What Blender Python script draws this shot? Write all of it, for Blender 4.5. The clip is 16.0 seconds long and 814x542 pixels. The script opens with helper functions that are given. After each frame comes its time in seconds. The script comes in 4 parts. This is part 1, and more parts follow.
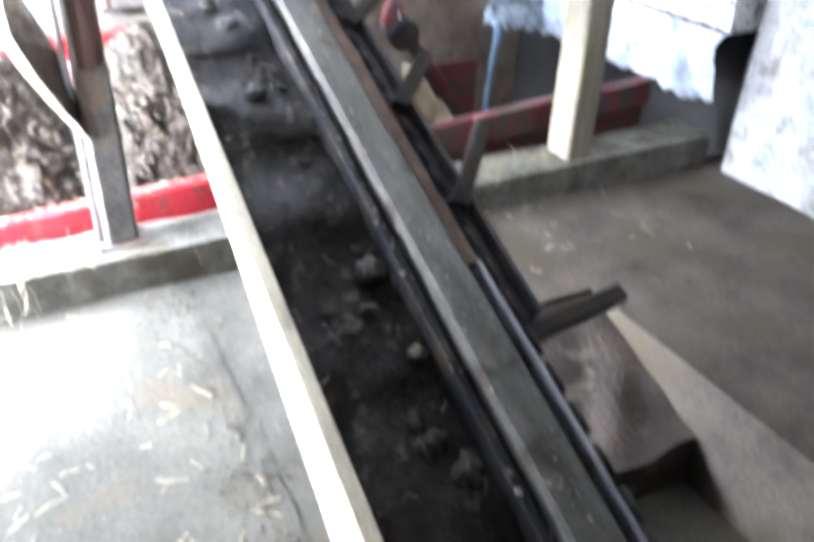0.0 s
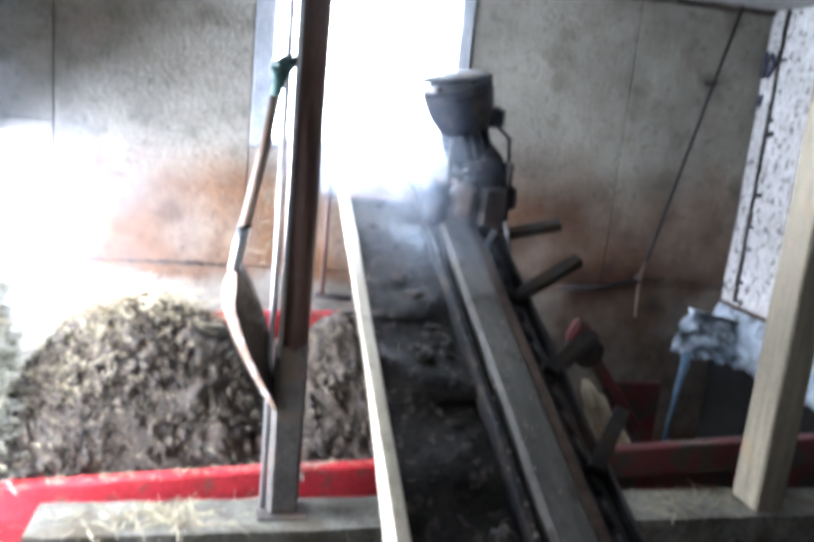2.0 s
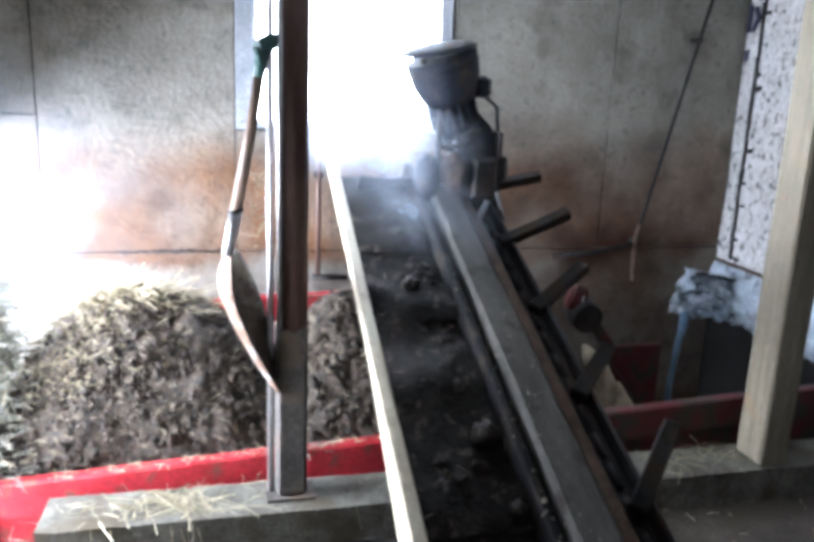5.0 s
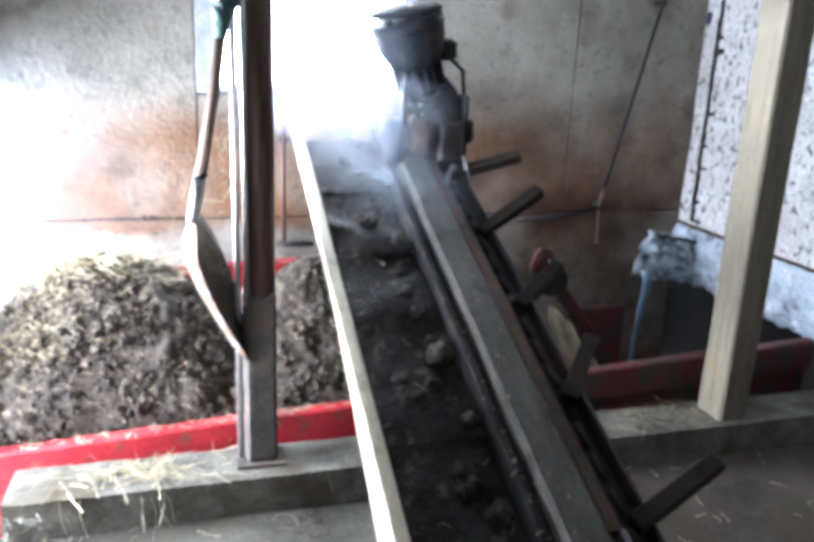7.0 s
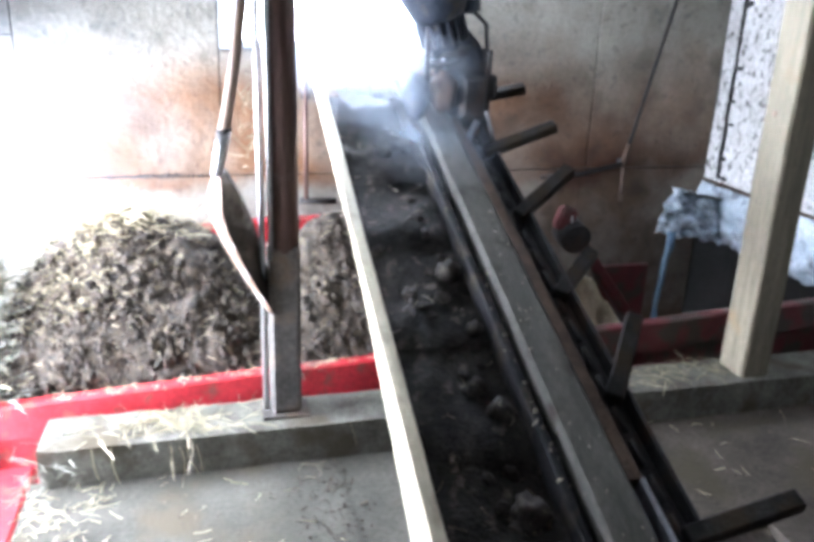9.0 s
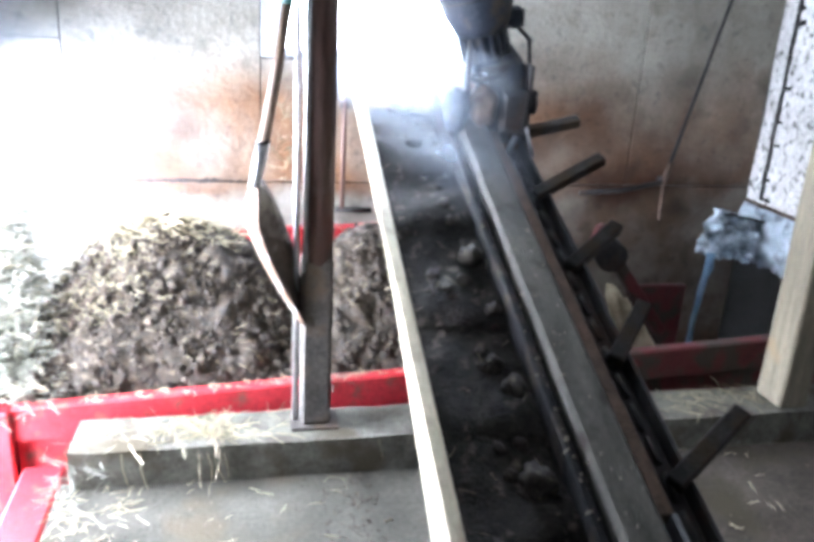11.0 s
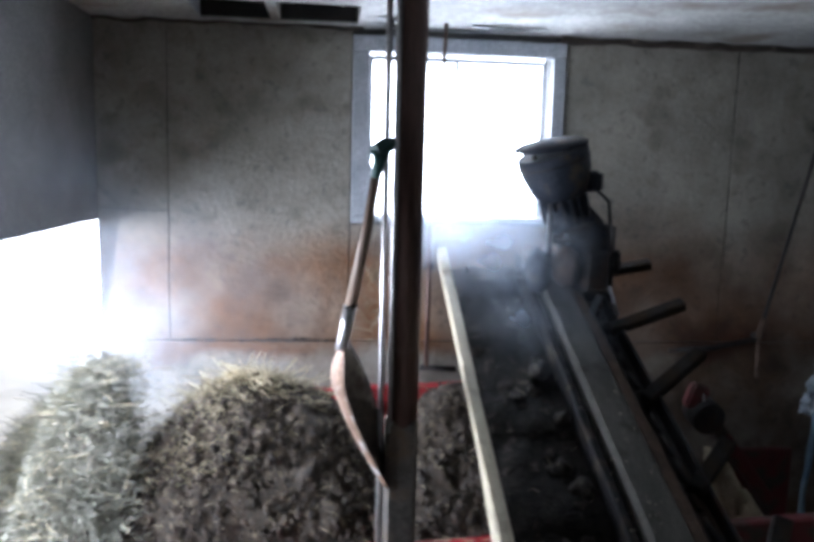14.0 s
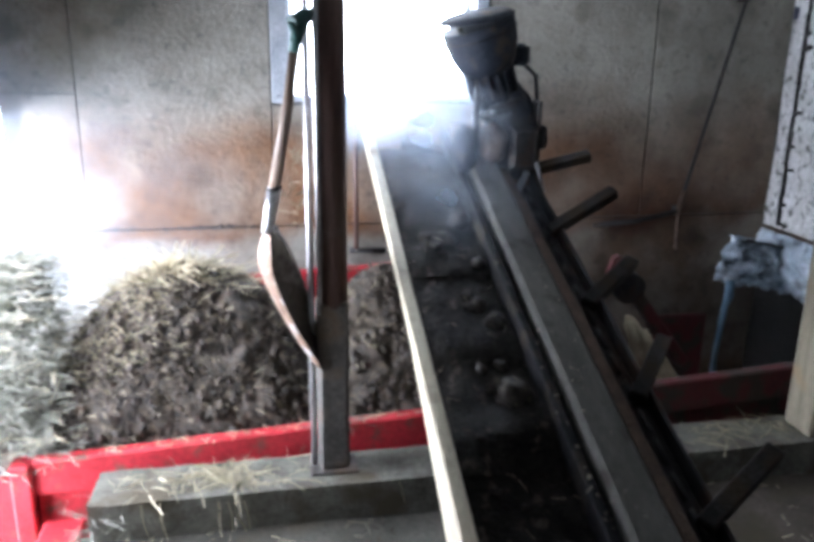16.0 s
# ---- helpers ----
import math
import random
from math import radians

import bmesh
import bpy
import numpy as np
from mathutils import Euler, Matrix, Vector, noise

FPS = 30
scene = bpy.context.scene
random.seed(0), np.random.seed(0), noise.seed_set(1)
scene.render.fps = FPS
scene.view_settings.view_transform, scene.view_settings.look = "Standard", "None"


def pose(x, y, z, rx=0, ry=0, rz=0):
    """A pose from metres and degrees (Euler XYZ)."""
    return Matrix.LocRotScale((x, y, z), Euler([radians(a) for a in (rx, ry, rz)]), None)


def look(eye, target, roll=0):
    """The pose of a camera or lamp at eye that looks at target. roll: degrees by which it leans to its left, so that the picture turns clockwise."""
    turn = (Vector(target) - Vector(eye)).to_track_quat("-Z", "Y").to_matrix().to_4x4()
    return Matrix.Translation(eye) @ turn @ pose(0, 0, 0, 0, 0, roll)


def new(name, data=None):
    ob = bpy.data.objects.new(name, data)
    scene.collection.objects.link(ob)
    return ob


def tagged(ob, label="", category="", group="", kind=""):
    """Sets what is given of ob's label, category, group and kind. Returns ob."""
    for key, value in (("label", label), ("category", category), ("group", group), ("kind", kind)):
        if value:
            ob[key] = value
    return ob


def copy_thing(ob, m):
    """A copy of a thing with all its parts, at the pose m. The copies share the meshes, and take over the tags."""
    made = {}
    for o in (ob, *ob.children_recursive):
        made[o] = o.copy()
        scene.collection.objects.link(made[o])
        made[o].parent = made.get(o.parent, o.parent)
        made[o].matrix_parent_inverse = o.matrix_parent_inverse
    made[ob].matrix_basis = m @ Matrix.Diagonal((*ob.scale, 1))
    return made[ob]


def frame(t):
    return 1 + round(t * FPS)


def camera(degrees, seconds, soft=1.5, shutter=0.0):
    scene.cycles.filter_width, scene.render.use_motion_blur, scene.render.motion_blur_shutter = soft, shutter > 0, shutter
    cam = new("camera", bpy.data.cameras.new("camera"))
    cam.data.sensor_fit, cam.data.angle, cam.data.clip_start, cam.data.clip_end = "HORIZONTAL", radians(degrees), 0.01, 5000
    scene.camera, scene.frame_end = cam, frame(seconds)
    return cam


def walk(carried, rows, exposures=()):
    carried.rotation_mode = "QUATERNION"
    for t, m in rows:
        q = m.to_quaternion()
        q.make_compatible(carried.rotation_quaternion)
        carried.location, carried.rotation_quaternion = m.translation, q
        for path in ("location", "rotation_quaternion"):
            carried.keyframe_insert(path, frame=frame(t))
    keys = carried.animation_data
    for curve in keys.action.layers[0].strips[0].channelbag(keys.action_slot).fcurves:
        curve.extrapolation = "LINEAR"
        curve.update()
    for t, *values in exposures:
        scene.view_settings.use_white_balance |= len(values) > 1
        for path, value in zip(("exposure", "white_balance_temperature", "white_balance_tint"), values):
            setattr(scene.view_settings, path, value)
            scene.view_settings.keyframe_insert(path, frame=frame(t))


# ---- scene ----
cam = camera(56, 16.0, soft=4.4, shutter=0.8)
# seconds, x, y, z, rx, ry, rz
PATH = [
    (0, 0.014, -0.015, 1.525, 57.62, -1.75, -27.35),
    (0.5, -0.003, -0.014, 1.530, 65.13, -2.22, -24.19),
    (1, -0.002, -0.005, 1.545, 68.16, -4.37, -17.74),
    (1.5, -0.001, 0.000, 1.564, 73.59, -3.16, -10.63),
    (2, 0.009, -0.005, 1.587, 78.01, -5.44, -12.28),
    (2.5, 0.012, -0.005, 1.590, 81.57, -2.97, -11.46),
    (3, 0.003, -0.024, 1.596, 79.67, -2.70, -11.85),
    (3.5, 0.007, 0.003, 1.591, 77.57, -2.79, -13.31),
    (4, 0.019, -0.001, 1.584, 76.74, -2.47, -13.07),
    (6.5, -0.005, 0.007, 1.577, 75.12, -1.82, -15.05),
    (7, 0.000, 0.009, 1.574, 73.93, -2.35, -16.09),
    (7.5, -0.003, 0.009, 1.572, 72.70, -2.47, -15.99),
    (8, -0.008, 0.005, 1.556, 72.69, -2.37, -15.04),
    (8.5, -0.009, -0.003, 1.558, 71.11, -1.91, -14.88),
    (9, -0.009, -0.011, 1.552, 71.07, -1.96, -14.54),
    (11.5, -0.011, 0.025, 1.604, 71.18, -2.82, -11.01),
    (12, -0.016, -0.001, 1.617, 79.28, 0.14, -10.15),
    (12.5, 0.003, -0.006, 1.626, 81.48, -0.25, -10.46),
    (13, 0.015, 0.008, 1.627, 82.52, -1.07, -8.29),
    (13.5, 0.006, 0.003, 1.624, 82.49, -1.60, -7.68),
    (14, -0.013, 0.004, 1.621, 82.31, -1.55, -5.55),
    (14.5, -0.019, 0.024, 1.617, 81.79, -2.24, -6.34),
    (15, -0.011, 0.017, 1.617, 79.87, -2.38, -9.07),
    (15.5, 0.004, 0.015, 1.609, 75.62, 0.20, -9.82),
    (16, 0.007, 0.025, 1.598, 73.88, -0.81, -10.87),
]
# seconds, stops
EXPO = [(0, 3.35), (0.5, 3.3), (1.0, 2.9), (1.5, 2.25), (2.0, 1.55), (2.5, 0.9), (3.0, 0.55), (3.5, 0.75), (4.2, 1.1), (6.3, 1.5), (7.0, 1.65), (8.0, 1.9), (9.0, 1.9),
        (11.3, 2.0), (12.0, 1.7), (12.5, 0.8), (13.0, 0.3), (14.5, -0.15), (15.2, -0.05), (15.5, 0.15), (16.0, 0.75)]
walk(cam, [(r[0], pose(*r[1:])) for r in PATH], [(t, e, 5880, 18) for t, e in EXPO])

# ---- light: overcast day through the window and the wide opening in the west wall ----
world = bpy.data.worlds.new("sky")
scene.world = world
world.use_nodes = True
wn = world.node_tree
sky = wn.nodes.new("ShaderNodeTexSky")
sky.sky_type, sky.sun_disc = "NISHITA", False
sky.sun_elevation, sky.sun_rotation = radians(38), radians(-60)
wn.links.new(sky.outputs[0], wn.nodes["Background"].inputs[0])
wn.nodes["Background"].inputs[1].default_value = 0.15


def sun_lamp():
    d = bpy.data.lights.new("sun", "SUN")
    d.energy, d.angle, d.color = 0.6, radians(15), (1.0, 0.96, 0.9)
    o = new("sun", d)
    o.matrix_world = look((-8, 5, 9), (0, 0, 0))
    return o


def opening_light(name, at, to, w, h, watts, colour, spread=180):
    d = bpy.data.lights.new(name, "AREA")
    d.shape, d.size, d.size_y, d.energy, d.color = "RECTANGLE", w, h, watts, colour
    o = new(name, d)
    d.spread = radians(spread)
    o.matrix_world = look(at, to)
    return o


sun_lamp()
opening_light("window_daylight", (0.615, 4.01, 1.77), (0.615, 0, 1.77), 0.88, 0.76, 28, (0.84, 0.93, 1.0))
opening_light("west_daylight", (-1.15, 2.97, 0.50), (1.0, 2.97, 0.20), 1.66, 1.66, 88, (0.88, 0.95, 1.0), 130)

# ---- materials ----


def mat(name, c1, c2, scale=8.0, rough=0.8, metal=0.0, bump=0.3, fine=90.0, stain=None, stain_scale=2.0, stain_at=0.55, vary=0.0,
        gloss_noise=0.15, streak=None, spec=0.5, grain=0.45):
    m = bpy.data.materials.new(name)
    m.use_nodes = True
    nt = m.node_tree
    n, l = nt.nodes, nt.links
    b = n["Principled BSDF"]
    tc = n.new("ShaderNodeTexCoord")
    mp = n.new("ShaderNodeMapping")
    l.new(tc.outputs["Object"], mp.inputs[0])
    if streak:
        mp.inputs["Scale"].default_value = streak
    a = n.new("ShaderNodeTexNoise")
    a.inputs["Scale"].default_value, a.inputs["Detail"].default_value, a.inputs["Roughness"].default_value = scale, 6, 0.65
    l.new(mp.outputs[0], a.inputs["Vector"])
    f = n.new("ShaderNodeTexNoise")
    f.inputs["Scale"].default_value, f.inputs["Detail"].default_value = fine, 4
    l.new(mp.outputs[0], f.inputs["Vector"])
    r = n.new("ShaderNodeValToRGB")
    r.color_ramp.elements[0].position, r.color_ramp.elements[1].position = 0.3, 0.7
    r.color_ramp.elements[0].color, r.color_ramp.elements[1].color = (*c1, 1), (*c2, 1)
    l.new(a.outputs[0], r.inputs[0])
    col = r.outputs[0]
    mx = n.new("ShaderNodeMix")
    mx.data_type, mx.blend_type = "RGBA", "MULTIPLY"
    mx.inputs[0].default_value = grain
    l.new(col, mx.inputs[6])
    fr = n.new("ShaderNodeValToRGB")
    fr.color_ramp.elements[0].position, fr.color_ramp.elements[1].position = 0.35, 0.65
    fr.color_ramp.elements[0].color, fr.color_ramp.elements[1].color = (0.45, 0.45, 0.45, 1), (1.2, 1.2, 1.2, 1)
    l.new(f.outputs[0], fr.inputs[0])
    l.new(fr.outputs[0], mx.inputs[7])
    col = mx.outputs[2]
    if stain:
        s = n.new("ShaderNodeTexNoise")
        s.inputs["Scale"].default_value, s.inputs["Detail"].default_value = stain_scale, 7
        l.new(tc.outputs["Object"], s.inputs["Vector"])
        sr = n.new("ShaderNodeValToRGB")
        sr.color_ramp.elements[0].position, sr.color_ramp.elements[1].position = stain_at - 0.06, stain_at + 0.08
        l.new(s.outputs[0], sr.inputs[0])
        sm = n.new("ShaderNodeMix")
        sm.data_type = "RGBA"
        l.new(sr.outputs[0], sm.inputs[0])
        l.new(col, sm.inputs[6])
        sm.inputs[7].default_value = (*stain, 1)
        col = sm.outputs[2]
    if vary:
        oi = n.new("ShaderNodeObjectInfo")
        ge = n.new("ShaderNodeNewGeometry")
        ad = n.new("ShaderNodeMath")
        ad.operation = "ADD"
        l.new(oi.outputs["Random"], ad.inputs[0])
        l.new(ge.outputs["Random Per Island"], ad.inputs[1])
        hs = n.new("ShaderNodeHueSaturation")
        mr = n.new("ShaderNodeMapRange")
        mr.inputs["From Max"].default_value = 2.0
        mr.inputs["To Min"].default_value, mr.inputs["To Max"].default_value = 1 - vary, 1 + vary
        l.new(ad.outputs[0], mr.inputs[0])
        l.new(mr.outputs[0], hs.inputs["Value"])
        l.new(col, hs.inputs["Color"])
        col = hs.outputs[0]
    l.new(col, b.inputs["Base Color"])
    b.inputs["Metallic"].default_value = metal
    b.inputs["Specular IOR Level"].default_value = spec
    rr = n.new("ShaderNodeMapRange")
    rr.inputs["To Min"].default_value, rr.inputs["To Max"].default_value = max(rough - gloss_noise, 0.05), min(rough + gloss_noise, 1)
    l.new(a.outputs[0], rr.inputs[0])
    l.new(rr.outputs[0], b.inputs["Roughness"])
    bp = n.new("ShaderNodeBump")
    bp.inputs["Strength"].default_value, bp.inputs["Distance"].default_value = bump, 0.01
    ma = n.new("ShaderNodeMath")
    ma.operation = "ADD"
    l.new(a.outputs[0], ma.inputs[0])
    l.new(f.outputs[0], ma.inputs[1])
    l.new(ma.outputs[0], bp.inputs["Height"])
    l.new(bp.outputs[0], b.inputs["Normal"])
    return m


EAST_FLOOR = mat("east_dirty_floor", (0.040, 0.033, 0.026), (0.125, 0.108, 0.088), 3.2, 0.8, bump=0.45, fine=60, stain=(0.07, 0.06, 0.04), stain_scale=3.4, stain_at=0.56, spec=0.15)
CONCRETE_FLOOR = mat("concrete_floor", (0.060, 0.057, 0.046), (0.132, 0.126, 0.104), 3.5, 0.75, bump=0.35, fine=60, stain=(0.10, 0.085, 0.06), stain_scale=3.2, stain_at=0.58, spec=0.15)
CURB = mat("curb_concrete", (0.085, 0.080, 0.064), (0.225, 0.217, 0.182), 9, 0.9, bump=0.6, fine=70, stain=(0.085, 0.072, 0.05), stain_scale=6, stain_at=0.57, spec=0.15)
CEILING = mat("limewashed_ceiling", (0.26, 0.265, 0.25), (0.50, 0.505, 0.48), 2.5, 0.9, bump=0.4, fine=40, stain=(0.20, 0.18, 0.15), stain_scale=2.6, stain_at=0.58)
RED = mat("red_paint", (0.36, 0.016, 0.024), (0.54, 0.03, 0.042), 6, 0.5, bump=0.2, fine=50, stain=(0.16, 0.07, 0.05), stain_scale=14, stain_at=0.63)
STEEL = mat("worn_steel", (0.17, 0.175, 0.185), (0.30, 0.305, 0.32), 12, 0.5, 0.45, bump=0.25, fine=120, streak=(2, 0.4, 2), stain=(0.13, 0.10, 0.08), stain_scale=7, stain_at=0.66)
DARK_STEEL = mat("dark_steel", (0.015, 0.015, 0.017), (0.05, 0.047, 0.045), 14, 0.55, 0.3, bump=0.3, fine=110, stain=(0.05, 0.03, 0.02), stain_scale=8, stain_at=0.62, spec=0.2)
PADDLE = mat("paddle_steel", (0.012, 0.011, 0.011), (0.036, 0.033, 0.030), 16, 0.75, 0.0, bump=0.3, stain=(0.03, 0.022, 0.015), stain_scale=12, stain_at=0.55, spec=0.1)
GRIMY_RAIL = mat("grimy_rail", (0.055, 0.052, 0.044), (0.125, 0.12, 0.102), 7, 0.65, 0.1, bump=0.5, fine=70, streak=(3, 0.6, 3), stain=(0.035, 0.028, 0.022), stain_scale=9, stain_at=0.60, spec=0.15)
RUST = mat("rusty_pipe", (0.075, 0.040, 0.032), (0.15, 0.085, 0.065), 10, 0.5, 0.25, bump=0.25, streak=(1, 1, 0.15), stain=(0.30, 0.26, 0.23), stain_scale=4, stain_at=0.68)
RUST_STRIP = mat("rusty_strip", (0.06, 0.04, 0.03), (0.14, 0.095, 0.07), 14, 0.7, 0.2, bump=0.4, spec=0.15)
GREY_SLEEVE = mat("cement_sleeve", (0.075, 0.068, 0.062), (0.165, 0.152, 0.136), 9, 0.8, 0.0, bump=0.4, stain=(0.15, 0.11, 0.08), stain_scale=9, stain_at=0.58, spec=0.15)
WOOD = mat("pale_wood", (0.18, 0.158, 0.112), (0.31, 0.272, 0.197), 6, 0.7, bump=0.25, fine=60, streak=(6, 6, 0.5), stain=(0.26, 0.19, 0.11), stain_scale=5, stain_at=0.68, spec=0.15)
BOARD = mat("sideboard_wood", (0.36, 0.315, 0.215), (0.53, 0.475, 0.345), 6, 0.65, bump=0.35, fine=60, streak=(6, 0.5, 6), stain=(0.20, 0.165, 0.115), stain_scale=6, stain_at=0.63)
HANDLE = mat("handle_wood", (0.20, 0.13, 0.09), (0.34, 0.24, 0.17), 8, 0.5, bump=0.2, streak=(6, 6, 0.5))
BLADE = mat("rusty_blade", (0.15, 0.09, 0.06), (0.30, 0.20, 0.14), 22, 0.5, 0.45, bump=0.3, stain=(0.46, 0.44, 0.42), stain_scale=14, stain_at=0.6)
SHINY = mat("galvanised", (0.5, 0.5, 0.5), (0.68, 0.68, 0.68), 20, 0.35, 0.8, bump=0.15)
GREEN = mat("green_plastic", (0.015, 0.07, 0.06), (0.03, 0.11, 0.09), 8, 0.5, bump=0.1)
MANURE = mat("manure", (0.013, 0.009, 0.006), (0.096, 0.068, 0.041), 34, 0.5, bump=1.0, fine=120, stain=(0.20, 0.16, 0.10), stain_scale=30, stain_at=0.62, vary=0.35)
WET = mat("wet_manure", (0.008, 0.007, 0.006), (0.034, 0.029, 0.025), 16, 0.7, bump=0.8, fine=80, stain=(0.09, 0.075, 0.058), stain_scale=20, stain_at=0.64, vary=0.12, spec=0.05)
CLUMP = mat("manure_clump", (0.012, 0.010, 0.008), (0.060, 0.050, 0.040), 1.6, 0.7, bump=0.6, fine=9, stain=(0.15, 0.125, 0.09), stain_scale=2.2, stain_at=0.64, vary=0.4, spec=0.15)
BED = mat("chute_bed", (0.007, 0.007, 0.008), (0.022, 0.021, 0.022), 9, 0.75, 0.0, bump=0.5, fine=70, streak=(2, 0.5, 1), stain=(0.05, 0.04, 0.028), stain_scale=10, stain_at=0.6, spec=0.12)
DULL_STRAW = mat("dull_straw", (0.22, 0.19, 0.11), (0.46, 0.41, 0.27), 15, 0.6, bump=0.1, vary=0.4)
STRAW = mat("straw", (0.42, 0.35, 0.22), (0.70, 0.62, 0.43), 15, 0.6, bump=0.1, vary=0.35)
HAY = mat("grey_hay", (0.135, 0.135, 0.104), (0.38, 0.375, 0.31), 18, 0.7, bump=0.5, vary=0.4)
WHITE_PAINT = mat("white_window_paint", (0.34, 0.37, 0.40), (0.52, 0.55, 0.58), 9, 0.5, bump=0.15)
MOTOR = mat("motor_paint", (0.014, 0.018, 0.026), (0.040, 0.047, 0.060), 10, 0.65, 0.0, bump=0.3, stain=(0.09, 0.065, 0.045), stain_scale=8, stain_at=0.6, spec=0.2)
SACK = mat("pale_sack", (0.30, 0.26, 0.17), (0.52, 0.46, 0.32), 12, 0.8, bump=0.4)
SHEET = mat("plastic_sheet", (0.34, 0.42, 0.50), (0.62, 0.70, 0.76), 9, 0.25, bump=0.5, stain=(0.15, 0.17, 0.19), stain_scale=10, stain_at=0.62)
BLUE = mat("blue_plastic", (0.10, 0.20, 0.32), (0.26, 0.40, 0.52), 12, 0.4, bump=0.2)
GROUND = mat("yard_ground", (0.20, 0.18, 0.14), (0.32, 0.30, 0.24), 1.2, 0.9, bump=0.5)
# near-black for painted shade in hatch and recess, and the light-absorbing south wall
BLACK = mat("shade_black", (0.012, 0.011, 0.010), (0.03, 0.028, 0.025), 8, 0.85, bump=0.3)


def wall_concrete(name, brown_low, brown_high):
    """Grey cast concrete, specked and damp-stained, with a brown splash band between two heights."""
    m = mat(name, (0.215, 0.20, 0.168), (0.385, 0.362, 0.310), 4, 0.85, bump=0.5, fine=45, stain=(0.165, 0.15, 0.122), stain_scale=4.5, stain_at=0.60, grain=0.2)
    nt = m.node_tree
    n, l = nt.nodes, nt.links
    b = n["Principled BSDF"]
    col = b.inputs["Base Color"].links[0].from_socket
    tc = n.new("ShaderNodeTexCoord")
    # dark specks
    sp = n.new("ShaderNodeTexNoise")
    sp.inputs["Scale"].default_value, sp.inputs["Detail"].default_value = 22, 3
    l.new(tc.outputs["Object"], sp.inputs["Vector"])
    sr = n.new("ShaderNodeValToRGB")
    sr.color_ramp.elements[0].position, sr.color_ramp.elements[1].position = 0.60, 0.68
    l.new(sp.outputs[0], sr.inputs[0])
    m1 = n.new("ShaderNodeMix")
    m1.data_type = "RGBA"
    fac = n.new("ShaderNodeMath")
    fac.operation = "MULTIPLY"
    fac.inputs[1].default_value = 0.42
    l.new(sr.outputs[0], fac.inputs[0])
    l.new(fac.outputs[0], m1.inputs[0])
    l.new(col, m1.inputs[6])
    m1.inputs[7].default_value = (0.10, 0.10, 0.10, 1)
    # splash band
    xyz = n.new("ShaderNodeSeparateXYZ")
    l.new(tc.outputs["Object"], xyz.inputs[0])
    wob = n.new("ShaderNodeTexNoise")
    wob.inputs["Scale"].default_value, wob.inputs["Detail"].default_value = 1.6, 7
    l.new(tc.outputs["Object"], wob.inputs["Vector"])
    wm = n.new("ShaderNodeMath")
    wm.operation = "MULTIPLY_ADD"
    wm.inputs[1].default_value = 0.75
    l.new(wob.outputs[0], wm.inputs[0])
    l.new(xyz.outputs[2], wm.inputs[2])
    up = n.new("ShaderNodeMapRange")
    up.interpolation_type = "SMOOTHSTEP"
    up.inputs["From Min"].default_value, up.inputs["From Max"].default_value = brown_high + 0.55, brown_high + 0.12
    l.new(wm.outputs[0], up.inputs[0])
    dn = n.new("ShaderNodeMapRange")
    dn.interpolation_type = "SMOOTHSTEP"
    dn.inputs["From Min"].default_value, dn.inputs["From Max"].default_value = brown_low + 0.30, brown_low + 0.42
    l.new(wm.outputs[0], dn.inputs[0])
    pr = n.new("ShaderNodeMath")
    pr.operation = "MULTIPLY"
    l.new(up.outputs[0], pr.inputs[0])
    l.new(dn.outputs[0], pr.inputs[1])
    pb = n.new("ShaderNodeMapRange")
    pb.inputs["From Min"].default_value, pb.inputs["From Max"].default_value = 0.35, 0.6
    pb.inputs["To Min"].default_value, pb.inputs["To Max"].default_value = 0.5, 1.0
    wo2 = n.new("ShaderNodeTexNoise")
    wo2.inputs["Scale"].default_value, wo2.inputs["Detail"].default_value = 2.3, 5
    l.new(tc.outputs["Object"], wo2.inputs["Vector"])
    l.new(wo2.outputs[0], pb.inputs[0])
    pf = n.new("ShaderNodeMath")
    pf.operation = "MULTIPLY"
    l.new(pr.outputs[0], pf.inputs[0])
    l.new(pb.outputs[0], pf.inputs[1])
    m2 = n.new("ShaderNodeMix")
    m2.data_type, m2.blend_type = "RGBA", "MULTIPLY"
    l.new(pf.outputs[0], m2.inputs[0])
    l.new(m1.outputs[2], m2.inputs[6])
    m2.inputs[7].default_value = (0.62, 0.33, 0.18, 1)
    # heavier splashes beside the return side of the conveyor
    sx = n.new("ShaderNodeMapRange")
    sx.interpolation_type = "SMOOTHSTEP"
    sx.inputs["From Min"].default_value, sx.inputs["From Max"].default_value = 1.0, 1.5
    l.new(xyz.outputs[0], sx.inputs[0])
    sz = n.new("ShaderNodeMapRange")
    sz.interpolation_type = "SMOOTHSTEP"
    sz.inputs["From Min"].default_value, sz.inputs["From Max"].default_value = 1.80, 1.05
    l.new(wm.outputs[0], sz.inputs[0])
    sp2 = n.new("ShaderNodeMath")
    sp2.operation = "MULTIPLY"
    l.new(sx.outputs[0], sp2.inputs[0])
    l.new(sz.outputs[0], sp2.inputs[1])
    sp3 = n.new("ShaderNodeMath")
    sp3.operation = "MULTIPLY"
    l.new(sp2.outputs[0], sp3.inputs[0])
    l.new(pb.outputs[0], sp3.inputs[1])
